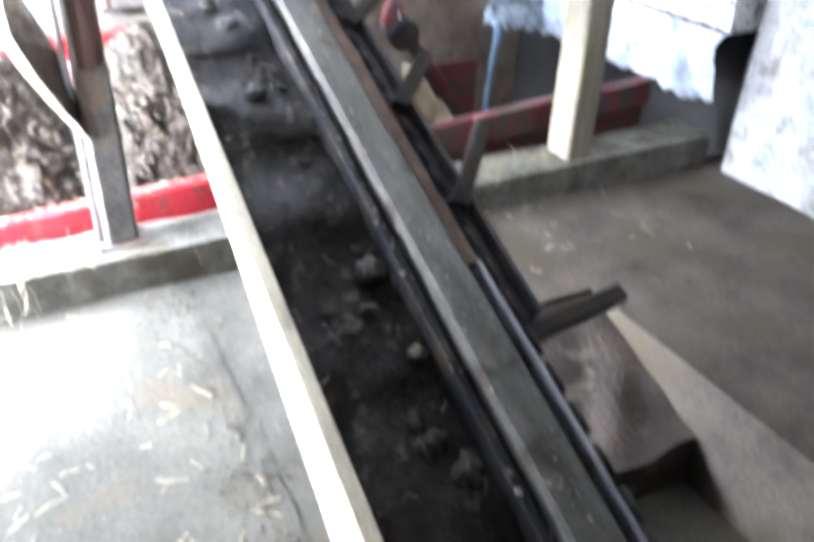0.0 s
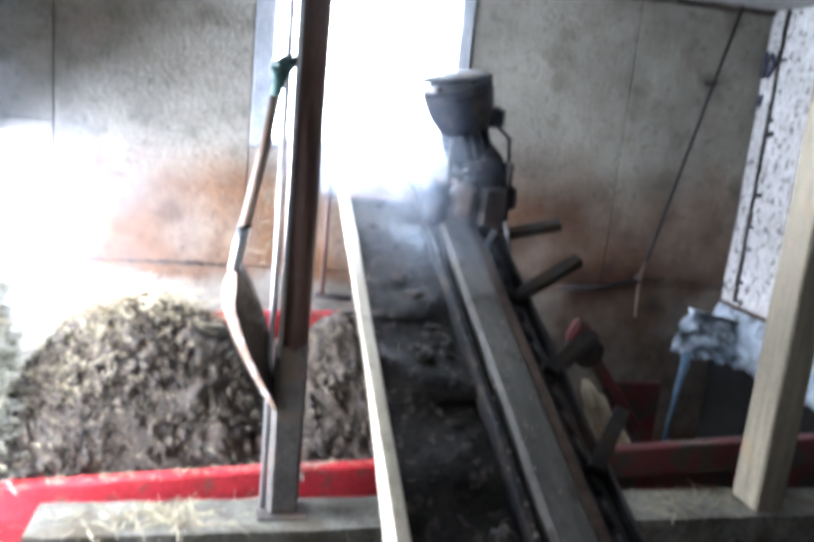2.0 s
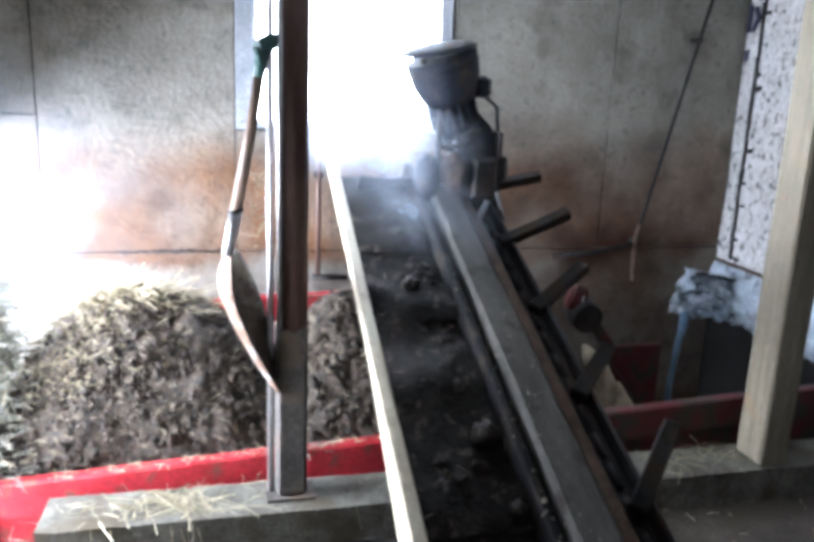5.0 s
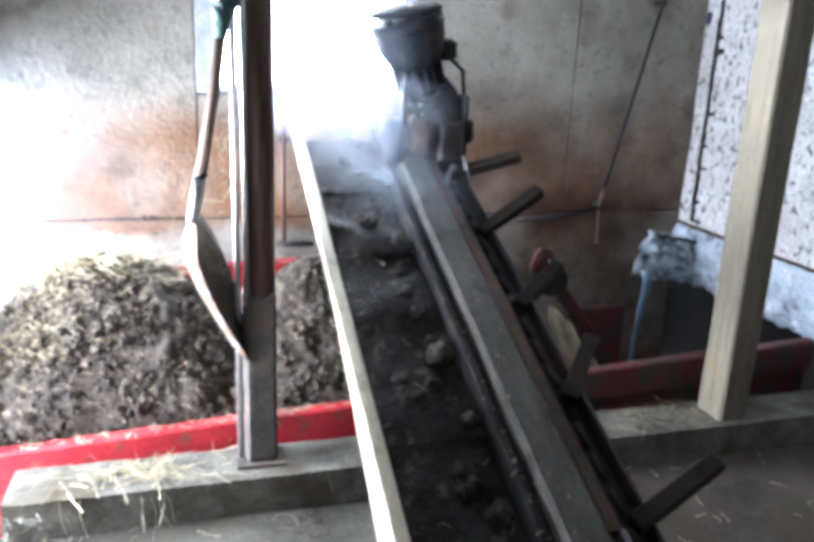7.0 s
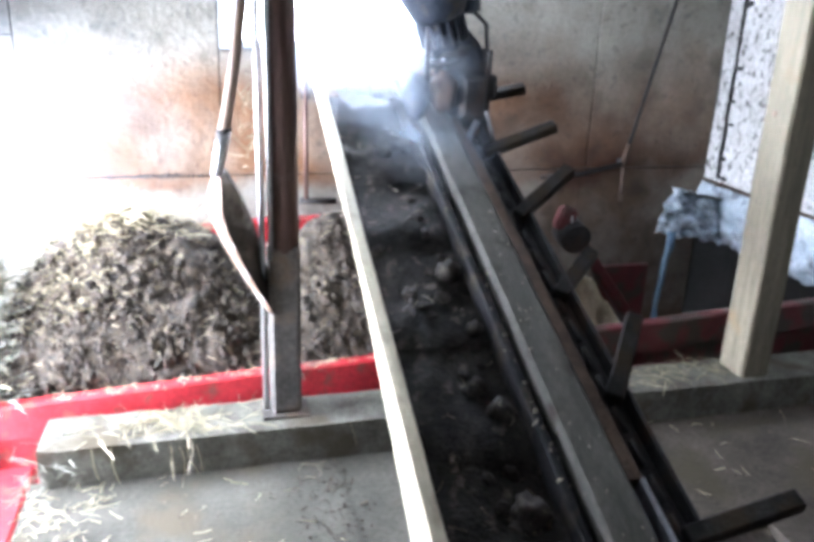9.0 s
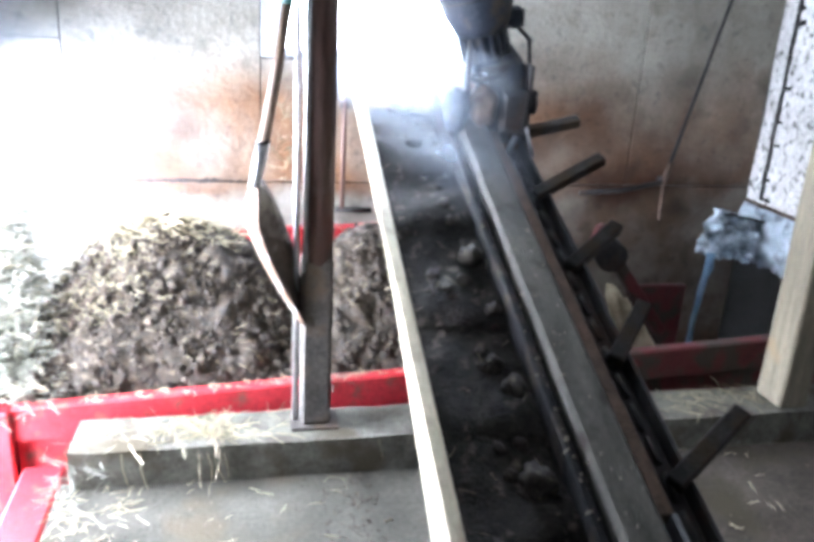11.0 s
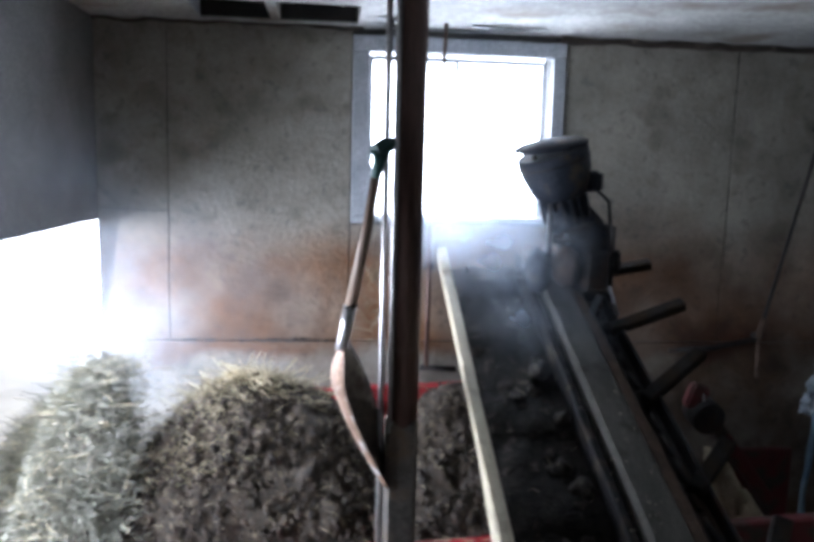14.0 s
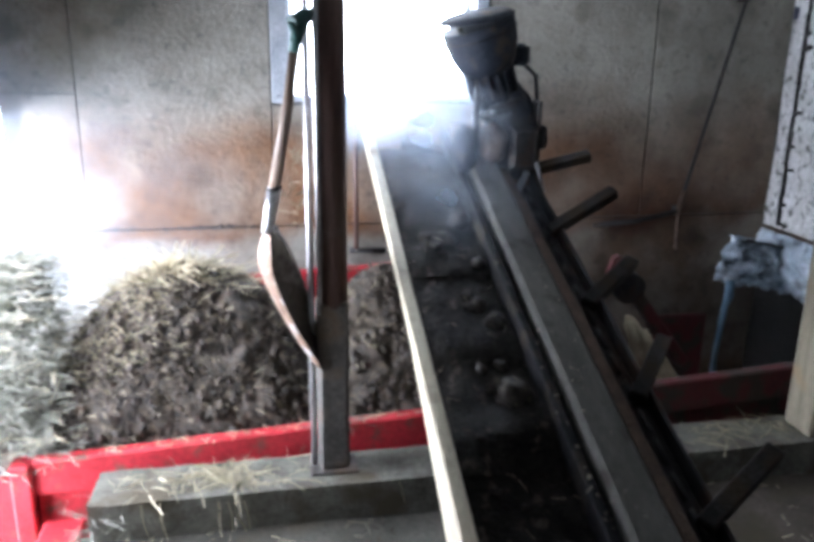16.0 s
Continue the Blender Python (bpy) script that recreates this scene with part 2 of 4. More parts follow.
    m3 = n.new("ShaderNodeMix")
    m3.data_type, m3.blend_type = "RGBA", "MULTIPLY"
    l.new(sp3.outputs[0], m3.inputs[0])
    l.new(m2.outputs[2], m3.inputs[6])
    m3.inputs[7].default_value = (0.28, 0.18, 0.12, 1)
    l.new(m3.outputs[2], b.inputs["Base Color"])
    return m


WALL = wall_concrete("stained_concrete_wall", 0.70, 1.30)
WHITEWASH = mat("flaking_whitewash", (0.52, 0.52, 0.50), (0.78, 0.78, 0.77), 7, 0.9, bump=0.6, fine=45, stain=(0.10, 0.095, 0.085), stain_scale=26, stain_at=0.60)
# stained whitewash in a darker copy, so the wall bounces less fill light
DARKENED_WHITEWASH = mat("darkened_whitewash", (0.20, 0.20, 0.197), (0.38, 0.38, 0.372), 5, 0.9, bump=0.6, fine=45, stain=(0.13, 0.12, 0.10), stain_scale=9, stain_at=0.60)
PLAIN = mat("plain_render", (0.13, 0.13, 0.125), (0.22, 0.22, 0.21), 3, 0.9, bump=0.4)

GLASS = bpy.data.materials.new("window_glass")
GLASS.use_nodes = True
GLASS.node_tree.nodes["Principled BSDF"].inputs["Transmission Weight"].default_value = 1.0
GLASS.node_tree.nodes["Principled BSDF"].inputs["Roughness"].default_value = 0.12
GLASS.node_tree.nodes["Principled BSDF"].inputs["IOR"].default_value = 1.05

# emission for the backdrops, in place of a blown-out outdoors
DAYLIGHT_GLOW = bpy.data.materials.new("daylight_glow")
DAYLIGHT_GLOW.use_nodes = True
DAYLIGHT_GLOW.node_tree.nodes["Principled BSDF"].inputs["Emission Color"].default_value = (0.93, 0.97, 1.0, 1)
DAYLIGHT_GLOW.node_tree.nodes["Principled BSDF"].inputs["Emission Strength"].default_value = 6.0


def steam_glare_material(name, thick):
    """Thin vapour, also used for glare veils: scatters light, thickest in the middle of a wisp, torn by noise."""
    m = bpy.data.materials.new(name)
    m.use_nodes = True
    n, l = m.node_tree.nodes, m.node_tree.links
    out = n["Material Output"]
    n.remove(n["Principled BSDF"])
    tc = n.new("ShaderNodeTexCoord")
    gr = n.new("ShaderNodeTexGradient")
    gr.gradient_type = "SPHERICAL"
    l.new(tc.outputs["Object"], gr.inputs[0])
    no = n.new("ShaderNodeTexNoise")
    no.inputs["Scale"].default_value, no.inputs["Detail"].default_value = 1.7, 2
    l.new(tc.outputs["Object"], no.inputs["Vector"])
    mr = n.new("ShaderNodeMapRange")
    mr.interpolation_type = "SMOOTHSTEP"
    mr.inputs["From Min"].default_value, mr.inputs["From Max"].default_value = 0.22, 0.85
    l.new(no.outputs[0], mr.inputs[0])
    sm = n.new("ShaderNodeMapRange")
    sm.interpolation_type = "SMOOTHSTEP"
    sm.inputs["From Max"].default_value, sm.inputs["To Max"].default_value = 0.8, thick
    l.new(gr.outputs[0], sm.inputs[0])
    mu = n.new("ShaderNodeMath")
    mu.operation = "MULTIPLY"
    l.new(mr.outputs[0], mu.inputs[0])
    l.new(sm.outputs[0], mu.inputs[1])
    tr, df, tl, ad, mx = (n.new(k) for k in ("ShaderNodeBsdfTransparent", "ShaderNodeBsdfDiffuse", "ShaderNodeBsdfTranslucent", "ShaderNodeMixShader", "ShaderNodeMixShader"))
    df.inputs[0].default_value = tl.inputs[0].default_value = (0.72, 0.83, 0.98, 1)
    l.new(df.outputs[0], ad.inputs[1])
    l.new(tl.outputs[0], ad.inputs[2])
    l.new(mu.outputs[0], mx.inputs[0])
    l.new(tr.outputs[0], mx.inputs[1])
    l.new(ad.outputs[0], mx.inputs[2])
    l.new(mx.outputs[0], out.inputs[0])
    return m


STEAM_GLARE = steam_glare_material("steam", 0.38)

# ---- mesh helpers ----


def box(bm, x0, x1, y0, y1, z0, z1, m=None):
    vs = [bm.verts.new((x, y, z)) for z in (z0, z1) for x, y in ((x0, y0), (x1, y0), (x1, y1), (x0, y1))]
    for f in ((0, 3, 2, 1), (4, 5, 6, 7), (0, 1, 5, 4), (1, 2, 6, 5), (2, 3, 7, 6), (3, 0, 4, 7)):
        bm.faces.new([vs[i] for i in f])
    if m is not None:
        for v in vs:
            v.co = m @ v.co
    return vs


def tube(bm, pts, r, seg=12, cap=True):
    """A round bar along points; r is one radius or one for each point."""
    rings = []
    pts = [Vector(p) for p in pts]
    for i, p in enumerate(pts):
        d = (pts[min(i + 1, len(pts) - 1)] - pts[max(i - 1, 0)]).normalized()
        a = d.orthogonal().normalized() if not rings else (rings[-1][0].co - pts[i - 1]).normalized()
        a = (a - d * a.dot(d)).normalized()
        b = d.cross(a)
        rad = r[i] if isinstance(r, (list, tuple)) else r
        rings.append([bm.verts.new(p + (a * math.cos(k * 2 * math.pi / seg) + b * math.sin(k * 2 * math.pi / seg)) * rad) for k in range(seg)])
    for q, w in zip(rings, rings[1:]):
        for k in range(seg):
            bm.faces.new((q[k], q[(k + 1) % seg], w[(k + 1) % seg], w[k])).smooth = True
    if cap:
        bm.faces.new(rings[0][::-1])
        bm.faces.new(rings[-1])
    return rings


def lump(bm, at, size, seed, m=None, sub=2, rough=0.35):
    """An uneven clod."""
    r = bmesh.ops.create_icosphere(bm, subdivisions=sub, radius=1.0)
    for v in r["verts"]:
        p = v.co.copy()
        k = 1 + rough * noise.noise(p * 1.7 + Vector((seed * 7.3, seed * 3.1, seed))) + rough * 0.5 * noise.noise(p * 4.1 + Vector((seed, 0, 9)))
        q = Vector((p.x * size[0], p.y * size[1], p.z * size[2])) * k + Vector(at)
        v.co = m @ q if m else q
        for f in v.link_faces:
            f.smooth = True


def bevel(bm, w=0.006, seg=1):
    bmesh.ops.bevel(bm, geom=[e for e in bm.edges if e.calc_length() > w * 3], offset=w, segments=seg, affect="EDGES", clamp_overlap=True)


def rough_up(bm, amount, scale, cuts=0):
    if cuts:
        bmesh.ops.subdivide_edges(bm, edges=bm.edges[:], cuts=cuts, use_grid_fill=True)
    for v in bm.verts:
        v.co += noise.noise_vector(v.co * scale) * amount


def part(name, bm, material, parent=None, label="", m=None):
    bmesh.ops.recalc_face_normals(bm, faces=bm.faces[:])
    me = bpy.data.meshes.new(name)
    bm.to_mesh(me)
    bm.free()
    me.materials.append(material)
    ob = new(name, me)
    if parent:
        ob.parent = parent
    if m is not None:
        ob.matrix_basis = m
    if label:
        tagged(ob, label)
    return ob


def boxes(name, material, parent, *dims, bev=0.0, label="", m=None):
    bm = bmesh.new()
    for d in dims:
        box(bm, *d)
    if bev:
        bevel(bm, bev)
    return part(name, bm, material, parent, label, m)


def bar(name, pts, r, material, parent, seg=12, label=""):
    bm = bmesh.new()
    tube(bm, pts, r, seg)
    return part(name, bm, material, parent, label)


def group(name, at=(0, 0, 0), m=None):
    o = new(name)
    o.empty_display_size = 0.1
    o.matrix_basis = m if m is not None else Matrix.Translation(at)
    return o


DIRTY_STRAW = mat("soiled_straw", (0.10, 0.075, 0.045), (0.26, 0.21, 0.14), 15, 0.7, bump=0.1, vary=0.4)
PRINT = mat("blue_print", (0.03, 0.035, 0.07), (0.07, 0.075, 0.12), 20, 0.8, bump=0.1)
FIBRE = mat("brown_fibre", (0.04, 0.027, 0.015), (0.15, 0.11, 0.063), 15, 0.75, bump=0.1, vary=0.45)
DIRT = mat("caked_dirt", (0.035, 0.028, 0.022), (0.10, 0.078, 0.062), 6, 0.85, bump=0.7, fine=60, stain=(0.20, 0.17, 0.13), stain_scale=9, stain_at=0.64)
SPLASH = mat("dried_splash", (0.12, 0.10, 0.075), (0.32, 0.28, 0.21), 40, 0.6, bump=0.6, vary=0.5)
# the red paint again, darkened for the shade behind the chute, with dirt stains
SHADED_RED = mat("shaded_dirty_red", (0.065, 0.010, 0.011), (0.15, 0.016, 0.019), 9, 0.65, bump=0.3, stain=(0.045, 0.030, 0.022), stain_scale=9, stain_at=0.50)

# ---- the place ----
PIT = -0.65
SLOPE = math.atan(0.3956)
CHUTE = Matrix.Translation((0.4166, 2.0, 0.709)) @ Matrix.Rotation(radians(-0.96), 4, "Z") @ Matrix.Rotation(SLOPE, 4, "X")


def structure():
    g = bmesh.new()
    bmesh.ops.create_grid(g, x_segments=40, y_segments=40, size=400)
    tagged(part("ground", g, GROUND, m=Matrix.Translation((0, 0, PIT - 0.01))), "bare trodden farmyard ground around the barn", "ground", kind="structure")
    # raised floor: west slab, east slab, strip under the chute, sunk gutter
    f = boxes("floor", CONCRETE_FLOOR, None, (-0.63, 0.40, -9.0, 2.42, PIT, 0.0), (0.40, 1.12, 1.75, 2.42, PIT, -0.004),
              (0.40, 0.80, 0.75, 1.75, PIT, -0.004))
    tagged(boxes("floor_east", EAST_FLOOR, None, (1.12, 1.72, 1.72, 2.42, PIT, 0.0), (1.72, 3.6, -9.0, 2.42, PIT, 0.0)),
           "darker dirty concrete floor beside the gutter", "floor", kind="structure")
    tagged(f, "worn grey concrete barn floor strewn with straw", "floor", kind="structure")
    tagged(boxes("gutter_floor", CONCRETE_FLOOR, None, (0.40, 0.80, -9.0, 0.75, PIT, -0.42), (0.80, 1.12, -9.0, 1.75, PIT, -0.42), (1.12, 1.72, -9.0, 1.72, PIT, -0.42)), "sunk manure gutter with a dirty bottom", "gutter", kind="structure")
    gs = bmesh.new()
    box(gs, 1.122, 1.717, 1.13, 1.717, -0.42, -0.02)
    bmesh.ops.subdivide_edges(gs, edges=gs.edges[:], cuts=14, use_grid_fill=True)
    for v in gs.verts:
        if v.co.z > -0.40:
            k = (v.co.z + 0.42) / 0.40
            v.co.z -= k * 0.20 * (1.717 - v.co.y) / 0.587 - k * 0.022 * noise.noise(v.co * 7)
            v.co.y += 0.02 * k * noise.noise(v.co * 6 + Vector((3, 1, 8))) * (v.co.y < 1.2)
    st = part("gutter_step", gs, DIRT)
    tagged(st, "dirt-caked ramp sloping down into the gutter", "ramp", kind="structure")
    tagged(boxes("pit_floor", CONCRETE_FLOOR, None, (-1.33, 3.6, 2.42, 3.82, PIT - 0.3, PIT + 0.01), (-1.33, -0.63, -9.0, 2.42, PIT - 0.3, PIT + 0.01)),
           "low concrete floor where the trailer stands", "floor", kind="structure")
    # curb
    c = bmesh.new()
    for x0, x1 in ((-0.59, 0.40), (0.40, 1.40), (1.40, 2.95)):
        box(c, x0, x1, 2.378, 2.60, 0.0, 0.14)
    bmesh.ops.remove_doubles(c, verts=c.verts[:], dist=0.001)
    bmesh.ops.subdivide_edges(c, edges=[e for e in c.edges if e.calc_length() > 0.5], cuts=12)
    rough_up(c, 0.006, 9)
    tagged(part("kerb", c, CURB), "worn concrete kerb with straw lying along it", "kerb", kind="structure")
    # north wall: backing with the window hole, cast panels in front with open joints
    X0, X1, Z0, Z1 = 0.135, 1.085, 1.36, 2.195
    wn_ = boxes("wall_north", PLAIN, None, (-1.13, X0, 3.825, 4.02, PIT, 2.5), (X1, 3.0, 3.825, 4.02, PIT, 2.5), (X0, X1, 3.825, 4.02, PIT, Z0), (X0, X1, 3.825, 4.02, Z1, 2.5))
    tagged(wn_, "grey cast concrete wall with brown splash stains", "wall", kind="structure")
    g_ = 0.0028
    panels = [(-1.13, -0.795, 0.746, 1.388), (-1.13, -0.795, 1.388, 2.28), (-0.795, 0.08, 0.746, 2.28), (0.08, 1.14, 0.746, Z0 - 0.02),
              (1.14, 2.03, 0.746, 2.28), (2.03, 2.80, 0.746, 2.28), (-1.13, 0.9, PIT, 0.746), (0.9, 2.80, PIT, 0.746)]
    for x0, x1, z0, z1 in panels:
        b = bmesh.new()
        low = z1 < 0.8
        box(b, x0 + g_, x1 - g_, 3.795 if low else 3.803, 3.826, z0 + g_, z1 - g_)
        bevel(b, 0.003)
        part("concrete_panel", b, WALL, wn_)
    # added glowing sheets that stand in for daylight beyond the openings
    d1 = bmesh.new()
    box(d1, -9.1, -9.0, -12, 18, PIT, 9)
    tagged(part("backdrop_west", d1, DAYLIGHT_GLOW), "glowing sheet in place of the daylight outside the opening", "backdrop", kind="structure")
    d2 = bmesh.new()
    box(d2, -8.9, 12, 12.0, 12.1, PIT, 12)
    tagged(part("backdrop_north", d2, DAYLIGHT_GLOW), "glowing sheet in place of the daylight outside the window", "backdrop", kind="structure")
    # west wall with the wide opening
    ww = boxes("wall_west", PLAIN, None, (-1.33, -1.13, 2.12, 3.825, 1.335, 2.5), (-1.33, -1.13, -9.2, 2.12, PIT, 2.5))
    tagged(ww, "grey rendered wall over a wide low opening", "wall", kind="structure")
    # east wall
    we = bmesh.new()
    box(we, 2.80, 3.0, 2.30, 3.80, 0.66, 2.5)
    bmesh.ops.subdivide_edges(we, edges=we.edges[:], cuts=14, use_grid_fill=True)
    rough_up(we, 0.010, 5)
    tagged(part("wall_east", we, WHITEWASH), "flaking whitewashed wall with dark spots and stains", "wall", kind="structure")
    # recess back and lintel carry the shade as black colour
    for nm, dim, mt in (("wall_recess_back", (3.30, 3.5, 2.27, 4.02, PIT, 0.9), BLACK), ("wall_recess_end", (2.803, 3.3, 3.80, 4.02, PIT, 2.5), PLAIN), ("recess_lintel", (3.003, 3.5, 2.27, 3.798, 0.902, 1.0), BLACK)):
        tagged(boxes(nm, mt, None, dim), "recess under the whitewashed wall, mostly blackened for shade", "wall", kind="structure")
    # south-east wall, its whitewash toned down against bounce light
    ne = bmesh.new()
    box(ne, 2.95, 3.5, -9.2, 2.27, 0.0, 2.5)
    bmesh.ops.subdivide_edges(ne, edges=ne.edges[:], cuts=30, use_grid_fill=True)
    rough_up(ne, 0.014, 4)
    tagged(part("wall_south_east", ne, DARKENED_WHITEWASH), "uneven stained whitewashed masonry wall, darkened to bounce less light", "wall", kind="structure")
    # unseen end wall, added far back and black to cut the fill light
    tagged(boxes("wall_south", BLACK, None, (-1.33, 3.5, -9.2, -9.0, PIT, 2.5)),
           "unseen black wall closing the barn and soaking up light", "wall", kind="structure")
    # ceiling with a dark hatch near the north wall
    tagged(boxes("ceiling", CEILING, None, (-1.33, 3.5, -9.2, 3.30, 2.28, 2.5), (-1.33, -0.62, 3.30, 3.825, 2.28, 2.5), (0.10, 3.5, 3.30, 3.825, 2.28, 2.5),
                 (-0.62, 0.10, 3.70, 3.825, 2.28, 2.5), (-0.30, -0.26, 3.30, 3.70, 2.281, 2.5), (-0.62, 0.10, 3.30, 3.70, 2.46, 2.5)),
           "low limewashed ceiling, damp-stained, with a dark hatch", "ceiling", kind="structure")
    # hatch lined in black so that its shade stays deep
    tagged(boxes("hatch_shade", BLACK, None, (-0.615, -0.305, 3.305, 3.695, 2.40, 2.455), (-0.255, 0.095, 3.305, 3.695, 2.40, 2.455),
                 (-0.615, -0.305, 3.680, 3.697, 2.283, 2.40), (-0.255, 0.095, 3.680, 3.697, 2.283, 2.40)), "black lining put in the ceiling hatch for its shade", "hatch", kind="structure")
    dj = bmesh.new()
    box(dj, 1.10, 2.79, 3.772, 3.802, 2.246, 2.279)
    box(dj, -1.12, 0.12, 3.785, 3.802, 2.266, 2.279)
    bmesh.ops.subdivide_edges(dj, edges=[e for e in dj.edges if e.calc_length() > 1], cuts=50)
    rough_up(dj, 0.016, 9)
    tagged(part("trim", dj, DIRT), "dark crumbling joint between wall and ceiling", "trim", kind="structure")
    tagged(boxes("roof_slab", PLAIN, None, (-1.5, 3.7, -9.4, 4.1, 2.504, 2.6)), "roof slab over the barn", "roof", kind="structure")


def window():
    w = group("window_1", (0.61, 3.82, 1.78))
    def at(*d):
        return (d[0] - 0.61, d[1] - 0.61, d[2] - 3.82, d[3] - 3.82, d[4] - 1.78, d[5] - 1.78)
    boxes("casing", WHITE_PAINT, w, at(0.082, 0.163, 3.785, 3.83, 1.345, 2.17), bev=0.004)
    boxes("casing", WHITE_PAINT, w, at(1.066, 1.130, 3.785, 3.83, 1.345, 2.17), bev=0.004)
    boxes("casing", WHITE_PAINT, w, at(0.082, 1.130, 3.783, 3.83, 2.172, 2.245), bev=0.004)
    boxes("window_sill", WHITE_PAINT, w, at(0.10, 1.12, 3.78, 3.97, 1.355, 1.382), bev=0.004)
    boxes("sash_frame", WHITE_PAINT, w, at(0.163, 0.185, 3.90, 3.94, 1.384, 2.17), bev=0.003)
    boxes("sash_frame", WHITE_PAINT, w, at(1.044, 1.066, 3.90, 3.94, 1.384, 2.17), bev=0.003)
    boxes("sash_frame", WHITE_PAINT, w, at(0.187, 1.042, 3.90, 3.94, 2.148, 2.17), bev=0.003)
    boxes("mullion", WHITE_PAINT, w, at(0.598, 0.616, 3.90, 3.94, 1.384, 2.146), bev=0.003)
    for x0, x1 in ((0.187, 0.596), (0.618, 1.042)):
        p = boxes("pane", GLASS, w, at(x0, x1, 3.918, 3.922, 1.386, 2.146))
        p.visible_shadow = False
    tagged(w, "white-painted window with two dusty panes, daylight behind", "window", kind="structure")


def chute():
    """The inclined trough of the barn cleaner, in the frame of its slope."""
    c = group("manure_conveyor", m=CHUTE)
    Y0, Y1 = -2.6, 1.52
    def rail(name, x0, x1, z0, z1, material, y0=Y0, y1=Y1, bev=0.004, label=""):
        b = bmesh.new()
        box(b, x0, x1, y0, y1, z0, z1)
        bevel(b, bev)
        bmesh.ops.subdivide_edges(b, edges=[e for e in b.edges if e.calc_length() > 2], cuts=30)
        rough_up(b, 0.003, 4)
        return part(name, b, material, c, label)
    board = rail("side_board", 0.025, 0.065, -0.115, 0.0, BOARD, label="pale wooden side board")
    for v in board.data.vertices:  # sawn to a taper towards the head
        if v.co.z < -0.05:
            v.co.z = -min(0.30, max(0.045, 0.080 - 0.155 * v.co.y))
    rail("trough_bed", 0.065, 0.385, -0.13, -0.11, BED, bev=0.002, label="dark steel bed wet with manure")
    rail("channel_lip", 0.385, 0.412, -0.13, -0.024, BED, label="steel lip black with manure")
    rail("channel_rail", 0.432, 0.560, -0.07, 0.0, GRIMY_RAIL, bev=0.014, label="grey worn steel rail caked with dirt")
    rail("rail_web", 0.43, 0.46, -0.22, -0.07, DARK_STEEL)
    rail("rust_strip", 0.564, 0.605, -0.09, -0.020, RUST_STRIP, y0=-0.62)
    rail("outer_lip", 0.590, 0.605, -0.12, -0.010, STEEL, y1=-0.622, label="bare steel edge worn bright by the chain")
    rail("return_track", 0.607, 0.69, -0.17, -0.075, DARK_STEEL, y0=-0.80, label="black steel return track")
    rail("return_lip", 0.692, 0.706, -0.19, -0.028, DARK_STEEL, y0=-0.80)
    rail("underframe", 0.10, 0.605, -0.20, -0.137, DARK_STEEL)
    # chain on the return side
    for i in range(34):
        y = Y0 + 0.2 + i * 0.115
        b = bmesh.new()
        tube(b, [(0.652, y, -0.064), (0.652, y + 0.085, -0.064)], 0.009, 6)
        part("chain_link", b, DARK_STEEL, c)
    # head end
    boxes("head_plate", RUST_STRIP, c, (0.415, 0.74, 1.22, 1.56, -0.020, -0.004), bev=0.004)
    b = bmesh.new()
    tube(b, [(0.565, 1.38, -0.035), (0.565, 1.38, 0.02)], 0.085, 16)
    part("sprocket", b, DARK_STEEL, c)
    for y in (0.2, 1.2):
        boxes("cross_strut", DARK_STEEL, c, (0.14, 0.70, y, y + 0.05, -0.25, -0.202), bev=0.004)
    tagged(c, "inclined steel barn-cleaner conveyor carrying wet manure upwards", "conveyor")


